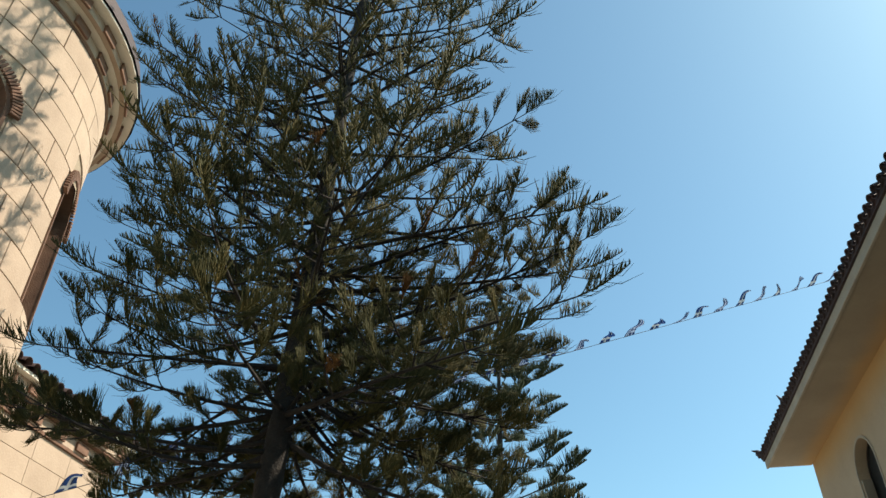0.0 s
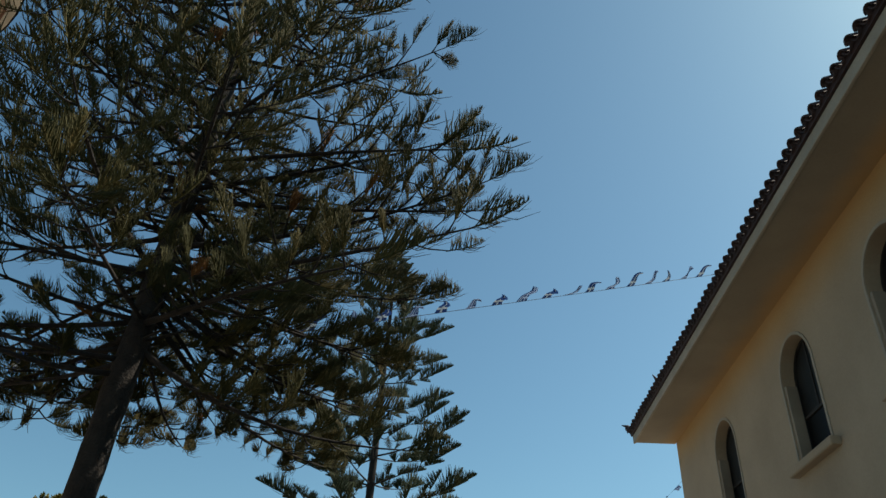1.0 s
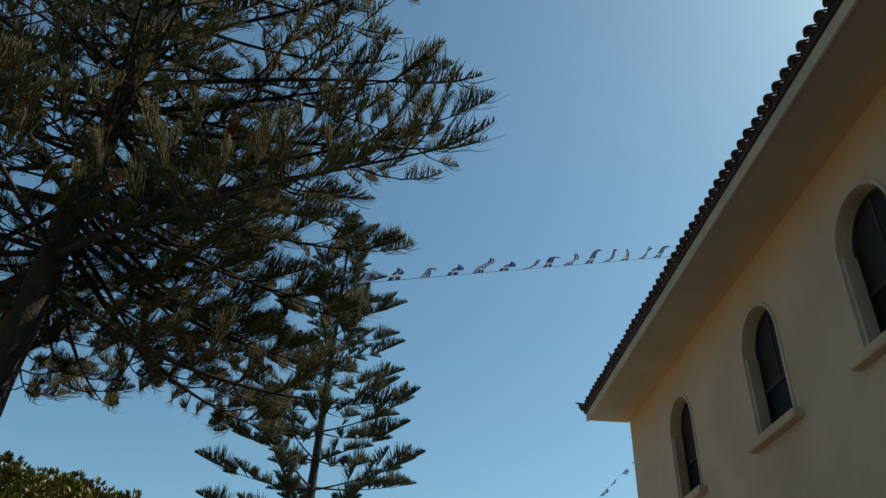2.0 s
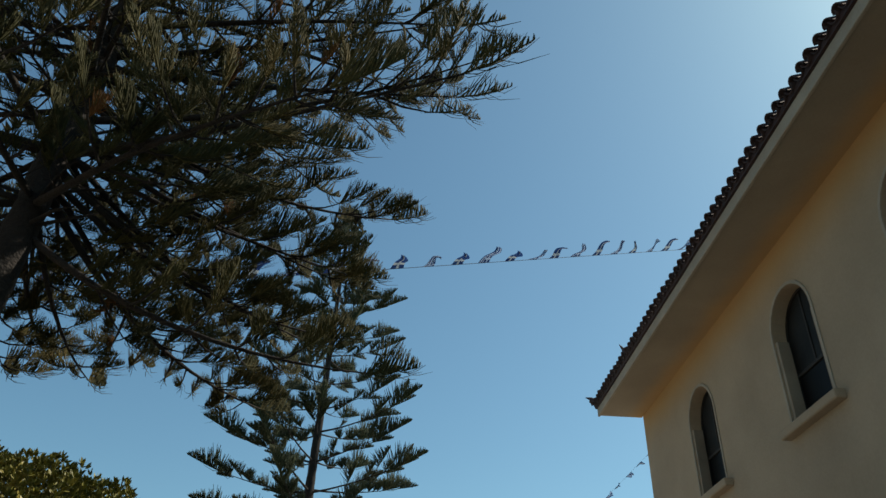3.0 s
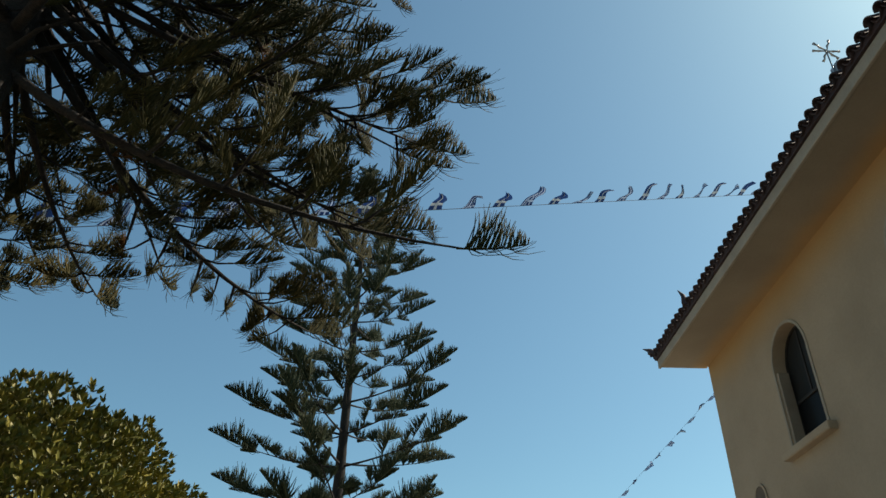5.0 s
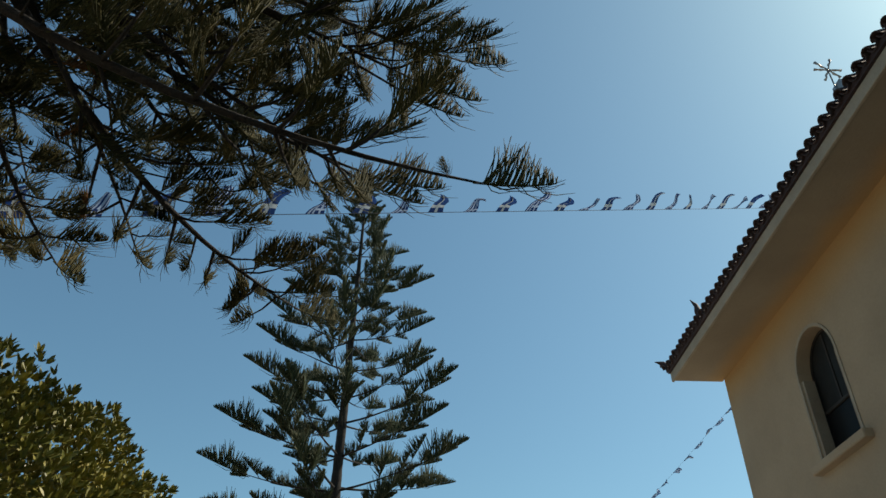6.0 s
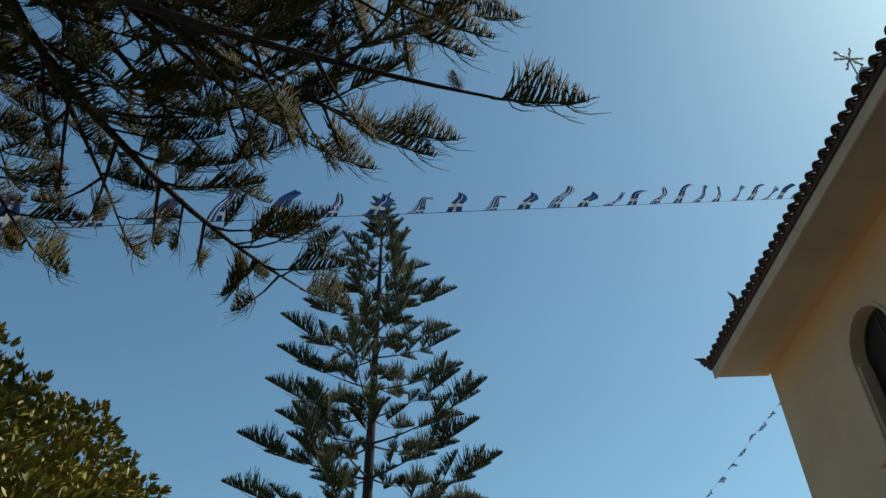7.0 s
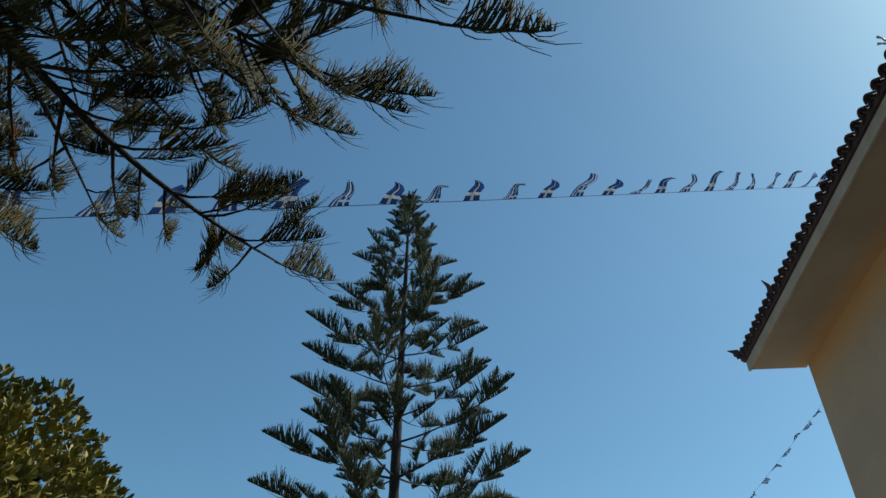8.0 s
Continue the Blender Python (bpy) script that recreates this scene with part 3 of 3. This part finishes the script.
# the last is the tall upright comb that ends a limb
FINE.append(spray(6, 100, 3, 0.0088, 14, 0.84, 0.95, 0.14, 0.50, 0.26))
MID = [spray(10 + k, 56, 2, 0.0102, 9, 0.56 + 0.03 * k, 0.76 + 0.04 * k, 0.12 + 0.03 * k, 0.42 + 0.08 * (k % 4), 0.50 + 0.18 * (k % 3)) for k in range(6)]
COARSE = [spray(20 + k, 37, 2, 0.014, 5, 0.62, 0.84, 0.2, 0.42, 0.75 + 0.08 * k, sweep=0.1) for k in range(6)]
FAR = [spray(40 + k, 96, 2, 0.0135, 1, 0.66, 1.0, 0.04, 0.52, 1.0, 0.9, 0.6) for k in range(6)]
FINE_MESH = [quick_mesh("spray", v, q, NEEDLE) for v, q in FINE]
DRY_TUFTS = 0.03
DRY_MESH = quick_mesh("spray", *FINE[0], DRY)


class Araucaria:
    """A conifer built of trunk, limbs in whorls and rope-like sprays."""

    def __init__(self, name, label, foot, lean, height, girth, needle, seed, stubs=0):
        self.thing = thing(name, label, "tree", (foot[0], foot[1], 0))
        self.lean, self.height, self.girth, self.needle = Vector((*lean, 0)), height, girth, needle
        self.rng = random.Random(seed)
        n, sides = 110, 16
        verts, faces = [], []
        for i in range(n + 1):
            z = height * i / n
            c, rad = self.axis(z), self.radius(z)
            for k in range(sides):
                a = 2 * math.pi * k / sides
                d = Vector((math.cos(a), math.sin(a), 0))
                rough = 0.10 * noise.noise(Vector((d.x * 1.6, d.y * 1.6, z * 2.2 + seed))) + 0.12 * noise.noise(Vector((d.x * 4, d.y * 4, z * 7 + seed)))
                verts.append(c + d * rad * (1 + rough))
        for i in range(n):
            for k in range(sides):
                a, b = i * sides + k, i * sides + (k + 1) % sides
                faces.append((a, b, b + sides, a + sides))
        put("trunk", mesh_of("trunk", verts, faces, BARK), self.thing, "dark rough trunk")
        # short dead stubs left by shed limbs
        for k in range(stubs):
            z, a = self.rng.uniform(4.7, 7.5), self.rng.uniform(0, 6.28)
            d, root = Vector((math.sin(a), math.cos(a), self.rng.uniform(-0.3, 0.4))), self.axis(z)
            ln = self.rng.uniform(0.18, 0.5) + self.radius(z)
            bow = Vector((self.rng.uniform(-0.08, 0.08), self.rng.uniform(-0.08, 0.08), self.rng.uniform(-0.1, 0.05)))
            v, f = tube([root, root + d * ln * 0.6, root + d * ln + bow], [0.022, 0.014, 0.005], 5)
            put("dead_stub", mesh_of("dead_stub", v, f, BARK), self.thing)

    def axis(self, z):
        return self.lean * z + Vector((0, 0, z))

    def radius(self, z):
        return self.girth * (1 - z / self.height) ** 0.85 + 0.012

    def limb(self, z0, reach, az, rise, sag, shapes, single, twig_gap=0.36, bare=0.18, spray_size=(0.36, 0.52), dense=1.0, far=False, twig=1.0, stem_end=0.0, fan=(38, 70), tip=0.0, bud=0.0, tufts=0.0):
        """One limb from the trunk at z0, reach long in plan, its tip rise above its root; twigs to both sides end in sprays."""
        r = self.rng
        root = self.axis(z0)
        out = Vector((math.sin(az), math.cos(az), 0))
        across = Vector((out.y, -out.x, 0))
        wob = r.uniform(-0.06, 0.06) * reach
        n = 9

        def at(s):
            return root + out * reach * s + across * wob * math.sin(math.pi * s) + Vector((0, 0, rise * s - sag * 4 * s * (1 - s) * (1 - 0.3 * s)))

        thick = 0.008 + 0.0078 * reach
        tip_size = tip or max(spray_size)
        last = max(0.3, 1 - 0.9 * tip_size / reach)
        pts = [at(last * i / n) for i in range(n + 1)]
        verts, faces = tube(pts, [thick * (1 - 0.82 * i / n) for i in range(n + 1)], 5 if far else 7)
        marks = []
        s = bare + r.uniform(0, 0.08)
        while s < min(0.90, last - 0.03) - stem_end:
            for side in (-1, 1):
                if r.random() > dense * (0.6 + 0.6 * min(1, (s - bare) * 3)):
                    continue
                p = at(min(1, max(0, s + r.uniform(-0.03, 0.03))))
                tang = (at(min(1, s + 0.05)) - at(s)).normalized()
                ln = (0.20 + 0.34 * reach * (1 - s) * (0.45 + s)) * r.uniform(0.55, 1.15) * twig
                spread = radians(r.uniform(*fan))
                d = (tang * math.cos(spread) + across * side * math.sin(spread) + Vector((0, 0, r.uniform(-0.15, 0.18)))).normalized()
                end = p + d * ln
                size = r.uniform(*spray_size) * min(1.0, 0.6 + 1.6 * s)
                foot = end - d * min(ln * 0.6, size * 0.55)
                v, f = tube([p, p.lerp(foot, 0.5) - Vector((0, 0, 0.04 * ln)), foot], [thick * 0.34 * (1 - 0.6 * s) + 0.004, thick * 0.24 * (1 - 0.5 * s) + 0.004, 0.006], 4, len(verts))
                verts += v
                faces += f
                lift = Vector((d.x, d.y, max(d.z, -0.12) + r.uniform(0.0, 0.3))).normalized()
                marks.append((foot, lift, size, r.uniform(-0.35, 0.35)))
                back = ln - size * 0.5
                flip = r.choice((-1, 1))
                while back > 0.22:
                    back -= r.uniform(0.16, 0.26)
                    q = p + d * max(back, 0.08)
                    e = (d * 0.75 + Vector((-d.y, d.x, 0)) * 0.75 * flip + Vector((0, 0, r.uniform(0.1, 0.5)))).normalized()
                    flip = -flip
                    if r.random() < 0.85 * dense:
                        marks.append((q, e, size * r.uniform(0.55, 0.9), r.uniform(-0.5, 0.5)))
            s += twig_gap / reach * r.uniform(0.8, 1.25)
        # leafy side shoots all along the limb, close to the wood
        extra = random.Random(int(z0 * 977 + az * 131 + reach * 53))
        for _ in range(int(tufts * reach)):
            s = extra.uniform(0.05, 0.85 - stem_end)
            p, tang = at(s), (at(s + 0.05) - at(s)).normalized()
            d = (tang * extra.uniform(0.25, 1.0) + across * extra.choice((-1, 1)) * extra.uniform(0.2, 1.0) + Vector((0, 0, extra.uniform(-0.25, 0.6)))).normalized()
            size, foot = extra.uniform(0.26, 0.44) * (1.5 if far else 1.0), p + d * extra.uniform(0.04, 0.34)
            v, f = tube([p, p.lerp(foot, 0.6) - Vector((0, 0, 0.015)), foot], [0.009, 0.007, 0.005], 4, len(verts))
            verts += v
            faces += f
            marks.append((foot, Vector((d.x, d.y, max(d.z, -0.08))), size, extra.uniform(0.05, 0.6) * extra.choice((-1, 1))))
        tang = (at(1) - at(1 - tip_size / reach * 0.8)).normalized()
        marks.append((at(1) - tang * tip_size * 0.93, (tang + Vector((0, 0, 0.03))).normalized(), tip_size, 0))
        if bud:
            marks.append((at(bud), Vector((0.1, 0, 1)), 0.13, 0.2))
        branch = put("limb", mesh_of("limb", verts, faces, BARK), self.thing)
        if single:
            for o, d, size, roll in marks:
                me = shapes[-1] if roll == 0 else DRY_MESH if r.random() < DRY_TUFTS else r.choice(shapes)
                put("spray", me, branch, at=basis(o, d, size, roll))
        else:
            withered = extra.random() < DRY_TUFTS * 3 and self.needle is NEEDLE
            for name, mat, share in (("foliage", self.needle, [m for i, m in enumerate(marks) if not (withered and i % 4 == 1)]),
                                     ("withered_foliage", DRY, [m for i, m in enumerate(marks) if withered and i % 4 == 1])):
                if not share:
                    continue
                vs, qs, off = [], [], 0
                for o, d, size, roll in share:
                    v, q = shapes[-1] if roll == 0 else r.choice(shapes)
                    m = np.array(basis(o, d, size, roll))
                    vs.append(v @ m[:3, :3].T + m[:3, 3])
                    qs.append(q + off)
                    off += len(v)
                tagged(put(name, quick_mesh(name, np.concatenate(vs), np.concatenate(qs), mat), branch), kind="stuff")
        return branch


# the large tree beside the stone church
near = Araucaria("araucaria_tree", "tall dark green araucaria with rope-like drooping foliage", (-3.19, 7.09), (0.052, 0.017), 19.5, 0.145, NEEDLE, 5, 22)


def toward(tree, z0, tip):
    """Reach, azimuth and rise of a limb from height z0 to a tip."""
    d = Vector(tip) - (tree.thing.location + tree.axis(z0))
    return math.hypot(d.x, d.y), math.atan2(d.x, d.y), d.z


for z0, tip, sag, opts in (
        (4.95, (0.18, 8.04, 4.29), 0.45, dict(stem_end=0.16, bare=0.12, tip=0.5, bud=0.80)),
        (5.25, (-3.05, 9.85, 4.74), 0.34, dict(bare=0.3, dense=0.85, twig=0.65)),
        (5.4, (-1.18, 10.35, 4.76), 0.42, dict(stem_end=0.0, bare=0.15, twig=0.9, twig_gap=0.27, dense=1.1)),
        (5.0, (-3.68, 9.3, 4.58), 0.25, dict(bare=0.3, twig=0.9, dense=1.0)),
        (5.3, (-3.75, 9.0, 5.15), 0.2, dict(bare=0.2, twig=0.8)),
        (5.6, (-3.55, 8.95, 5.6), 0.2, dict(bare=0.15, twig=0.8)),
        (5.6, (-0.54, 8.95, 4.87), 0.25, dict(bare=0.12)),
        (5.5, (-0.38, 9.0, 5.05), 0.3, dict(bare=0.3, twig=0.8)),
        (5.9, (-0.28, 8.6, 5.35), 0.2, dict(bare=0.3, twig=0.8)),
        (6.4, (0.25, 9.5, 6.95), 0.40, dict(bare=0.15, tip=0.6)),
        (6.1, (0.98, 6.98, 7.20), 0.10, dict(stem_end=0.02, twig_gap=0.28, dense=1.1, tip=0.55)),
        (5.75, (-0.15, 8.55, 5.45), 0.25, dict(bare=0.12)),
        (5.85, (-0.95, 9.55, 5.35), 0.25, dict(bare=0.12)),
        (6.9, (0.58, 7.48, 8.15), 0.10, dict()),
        (8.0, (0.39, 7.08, 9.45), 0.05, dict())):
    reach, az, rise = toward(near, z0, tip)
    near.limb(z0, reach, az, rise, sag, FINE_MESH, True, tufts=2.8, **opts)

r = near.rng
# the crowded lower tiers on the open side
for k in range(14):
    z0 = 5.5 + 0.14 * k
    az = 0.05 + (k * 0.618 % 1.0) * 1.45
    near.limb(z0, r.uniform(2.3, 3.25) * (1.0 if az < 0.7 else 0.80), az, r.uniform(-0.55, -0.1) + 0.005 * k * k, r.uniform(0.05, 0.2), MID, False, twig_gap=0.42, bare=0.10, dense=0.75, tufts=0.8)
# thin low limbs on the side of the stone church
for k in range(6):
    near.limb(4.62 + 0.1 * (k % 3) + 0.05 * k, r.uniform(2.4, 3.1), 3.75 + 0.45 * k, r.uniform(-0.15, 0.25), r.uniform(0.1, 0.25), FINE, False, twig_gap=0.46, bare=0.35, dense=0.8, spray_size=(0.28, 0.40), tufts=2)
# short leafy limbs close about the stem, and fuller tiers towards the stone church
main, near.rng = near.rng, random.Random(77)
s = near.rng
for k in range(11):
    near.limb(5.9 + 0.29 * k, s.uniform(0.9, 1.6), 2.0 + (k * 0.618 % 1.0) * 2.4, s.uniform(-0.1, 0.3), 0.05, MID, False, twig_gap=0.46, bare=0.10, dense=0.8, spray_size=(0.30, 0.42), tufts=3)
# single long limbs reaching across the drum of the stone church
for z0, tip in ((9.4, (-5.29, 5.5, 10.4)), (8.1, (-5.0, 6.0, 8.8)), (7.0, (-5.4, 6.3, 7.7)), (6.4, (-4.99, 6.3, 7.04)), (5.7, (-5.3, 6.1, 6.4)), (11.2, (-5.3, 6.2, 12.0)), (12.2, (-5.0, 6.6, 13.2)), (13.2, (-4.6, 6.0, 14.2)), (10.4, (-5.3, 7.3, 11.0)), (9.6, (-3.8, 5.9, 9.9)), (5.2, (-5.2, 5.9, 5.6))):
    reach, az, rise = toward(near, z0, tip)
    near.limb(z0, reach, az, rise, 0.15, MID, False, twig_gap=0.5, bare=0.3, dense=0.7, spray_size=(0.32, 0.46), tufts=3)
for k in range(12):
    near.limb(6.6 + 0.40 * k, s.uniform(2.0, 2.9), 3.7 + (k * 0.618 % 1.0) * 1.7, s.uniform(0.1, 0.5), 0.08, COARSE, False, twig_gap=0.42, bare=0.2, dense=0.85)
near.rng = main
z, whorl = 5.2, 0
while z < 18.6:
    k = (z - 5.2) / (19.5 - 5.2)
    span = (3.75 - 0.2 * abs(k - 0.1)) * (1 - k) ** 0.62 + 0.25
    n = 6 if z < 14 else 5
    for j in range(n):
        az = whorl * 0.9 + 2 * math.pi * j / n + r.uniform(-0.22, 0.22)
        if z < 5.7 and az % (2 * math.pi) > 5.85:
            az -= 0.7
        # the hand-set limbs already fill the lowest tiers on the open side
        if z < 6.4 and 0.0 < (az % (2 * math.pi)) < 1.9:
            continue
        reach = span * r.uniform(0.78, 1.06) * (0.88 + 0.12 * math.cos(az - 1.4))
        rise = reach * (-0.12 + 0.55 * min(1, k * 1.6)) + r.uniform(-0.12, 0.15)
        if z < 5.7:
            near.limb(z + r.uniform(-0.1, 0.1), reach, az, rise, 0.12 * (1 - k), FINE_MESH, True, twig_gap=0.42, tufts=3)
        else:
            near.limb(z + r.uniform(-0.1, 0.1), reach, az, rise, 0.10 * (1 - k), COARSE if z > 7.2 else MID, False, twig_gap=0.40 if z < 10 else 0.46, bare=0.08, dense=0.72 if z < 7.2 else 0.6, spray_size=(0.36, 0.52) if z < 7.2 else (0.46, 0.66), tufts=1.2 if z < 8 else 0.6)
    whorl += 1
    z += r.uniform(0.50, 0.66)

# the slender tree farther on
far_tree = Araucaria("araucaria_tree", "slender araucaria with tiered, upswept branches and a pointed top", (-2.45, 22.9), (0.027, 0.003), 17.05, 0.19, NEEDLE_FAR, 9)
r = far_tree.rng
z, whorl = 4.0, 0
while z < 16.92:
    k = 17.05 - z
    span = 0.10 + 0.53 * k if k < 4.4 else min(2.45 + 0.22 * (k - 4.4), 3.6)
    for j in range(5):
        az = whorl * 1.15 + 2 * math.pi * j / 5 + r.uniform(-0.25, 0.25)
        reach = 0.94 * span * (r.uniform(0.66, 1.08) if k > 2 else r.uniform(0.85, 1.05))
        rise = reach * (0.26 if k > 4 else 0.26 + 0.08 * (4 - k)) + r.uniform(-0.08, 0.1)
        small = k < 3
        far_tree.limb(z + r.uniform(-0.08, 0.08), reach, az, rise, 0.05 * reach, FAR, False, twig_gap=0.50 if not small else 0.28, bare=0.18 if small else 0.30, spray_size=(0.28, 0.46) if small else (0.42, 0.70),
                      dense=1.0, far=True, twig=0.6, fan=(22, 52), tufts=0.0 if small else 1.1, tip=min(1.05, 0.30 + 0.28 * reach))
    whorl += 1
    z += (0.85 if k > 5 else 0.2 + 0.12 * k) * r.uniform(0.88, 1.12)

# ---- broad-leaved tree ----
bush = thing("broadleaf_tree", "rounded tree with dense small olive green leaves", "tree", (-3.83, 9.75, 0))
v, f = tube([(0, 0, 0), (0.05, 0.03, 0.7), (0.0, 0.06, 1.5), (0.08, 0.0, 2.4)], [0.13, 0.11, 0.09, 0.05], 9)
put("trunk", mesh_of("trunk", v, f, BARK), bush, "short grey trunk")
rng = random.Random(21)
for k in range(9):
    a = k * 0.7
    tip = Vector((math.cos(a) * 1.3, math.sin(a) * 1.3, 2.5 + 0.5 * rng.random()))
    v, f = tube([(0.03, 0.03, 1.3), tip * 0.45 + Vector((0, 0, 1.0)), tip], [0.05, 0.035, 0.012], 6)
    put("limb", mesh_of("limb", v, f, BARK), bush)
r = np.random.RandomState(3)
CL = 16500
dirs = r.normal(size=(CL, 3))
dirs[:, 2] = np.abs(dirs[:, 2]) * 1.1 - 0.18
dirs /= np.linalg.norm(dirs, axis=1, keepdims=True)
lump = np.array([noise.noise(Vector(d) * 2.3) * 0.17 + noise.noise(Vector(d) * 5.5) * 0.10 + noise.noise(Vector(d) * 13.0) * 0.04 for d in dirs])
rad = np.where(r.uniform(size=CL) < 0.55, r.uniform(0.93, 1.01, CL), r.uniform(0.66, 0.93, CL)) + lump
centre = dirs * rad[:, None] * 1.95
centre[:, 2] = 2.31 + 2.5 * np.tanh(centre[:, 2] / 2.5)
LV, LQ = [], []
for c, d in zip(centre, dirs):
    m = np.array(basis(c, Vector(d) + Vector(r.normal(size=3)) * 0.4 + Vector((0, 0, 0.35)), 1.0, r.uniform(0, 6.28)))
    for j in range(6):
        a, tilt, ln = j * 1.05 + r.uniform(-0.3, 0.3), r.uniform(0.2, 0.9), r.uniform(0.05, 0.08)
        ax = np.array([math.cos(tilt), math.sin(tilt) * math.cos(a), math.sin(tilt) * math.sin(a)])
        sd = np.array([0, -math.sin(a), math.cos(a)])
        up = np.cross(ax, sd)
        w = ln * 0.17
        loc = np.array([ax * 0.008, ax * ln * 0.35 + sd * w + up * w * 0.35, ax * ln * 0.75 + sd * w * 0.8 + up * w * 0.4, ax * ln + up * ln * 0.06,
                        ax * ln * 0.75 - sd * w * 0.8 + up * w * 0.4, ax * ln * 0.35 - sd * w + up * w * 0.35])
        o = len(LV) * 6
        LV.append(loc @ m[:3, :3].T + m[:3, 3])
        LQ += [(o, o + 3, o + 2, o + 1), (o, o + 5, o + 4, o + 3)]
tagged(put("crown", quick_mesh("crown", np.concatenate(LV), np.array(LQ), LEAF), bush, "dense crown of small olive leaves"), kind="stuff")


# ---- strings of flags ----
def flag_mesh(seed, mat):
    """A cloth flag held at its short edge by the cord (local x), streaming off along -y."""
    r = random.Random(seed)
    nu, nv = 6, 12
    wide, long_ = 0.38, r.uniform(0.46, 0.64)
    ph, amp, twist, pinch, skew = r.uniform(0, 6), r.uniform(0.03, 0.07), r.uniform(-1.0, 1.4), r.uniform(0.55, 0.85), r.uniform(-0.05, 0.35)
    curl = r.uniform(-0.3, 0.5)
    verts, faces, uvs = [], [], []
    for j in range(nv + 1):
        v = j / nv
        half = wide / 2 * (1 - pinch * v ** 0.8)
        t = twist * v * v
        cx, cy, cz = skew * v * long_ + curl * v ** 3 * 0.35, -long_ * v * (1 - 0.15 * v), amp * math.sin(5 * v + ph) * v * 1.6 - 0.05 * v
        for i in range(nu + 1):
            u = i / nu - 0.5
            fold = 0.035 * v * math.sin(u * 9 + ph)
            verts.append((cx + 2 * half * u * math.cos(t), cy, cz + 2 * half * u * math.sin(t) + fold))
            uvs.append((i / nu, v))
    for j in range(nv):
        for i in range(nu):
            a = j * (nu + 1) + i
            faces.append((a, a + 1, a + nu + 2, a + nu + 1))
    me = mesh_of("flag", verts, faces, mat)
    layer = me.uv_layers.new(name="UVMap")
    for loop in me.loops:
        layer.data[loop.index].uv = uvs[loop.vertex_index]
    return me


FLAGS = [[flag_mesh(k + 60 * kind, mat) for k in range(8)] for kind, mat in enumerate((CROSS, STRIPES))]


def bunting(a, b, sag, spacing, start, label, seed, post=False, lift=(-32, -8), size=0.92, cord=0.007):
    """A cord from a to b with flags along it, the two kinds by turns."""
    r = random.Random(seed)
    a, b = Vector(a), Vector(b)
    t = thing("flag_string", label, "bunting", a)
    at = lambda s: (b - a) * s - Vector((0, 0, sag * 4 * s * (1 - s)))
    v, f = tube([at(k / 30) for k in range(31)], [cord] * 31, 4)
    put("cord", mesh_of("cord", v, f, WIRE), t, "thin dark cord")
    if post:
        v, f = tube([(0, 0, -a.z), (0, 0, 0.05)], [0.05, 0.04], 8)
        put("post", mesh_of("post", v, f, POLE), t, "grey metal post")
    length = (b - a).length
    turn = math.degrees(math.atan2(b.y - a.y, b.x - a.x))
    tilt = math.degrees(math.asin((b.z - a.z) / length))
    k, d = 0, start
    while d < length - 0.3:
        m = Matrix.Translation(at(d / length)) @ Matrix.Rotation(radians(turn), 4, "Z") @ Matrix.Rotation(-radians(tilt), 4, "Y") @ pose(0, 0, 0, r.uniform(*lift), 0, r.uniform(-8, 8)) @ Matrix.Diagonal((size, size, size, 1))
        put("flag", r.choice(FLAGS[k % 2]), t, at=m)
        d += spacing * r.uniform(0.94, 1.06)
        k += 1
    return t


bunting((-9.43, 9.53, 4.90), (18.0, 26.73, 19.95), 0.0, 0.82, 2.14, "cord of small blue flags streaming in the wind", 2)
bunting((2.5, 35.0, 4.9), (18.0, 29.0, 19.6), 0.0, 0.62, 0.4, "distant cord of small blue flags", 3, True, (5, 30), 0.85, 0.004)
v, f = tube([(0, 0, 0), (0, 0, 10), (0, 0, 20.2)], [0.09, 0.07, 0.05], 10)
tagged(put("mast", mesh_of("mast", v, f, POLE), at=pose(18.05, 27.9, 0)), "grey metal mast holding the flag cords", "mast")
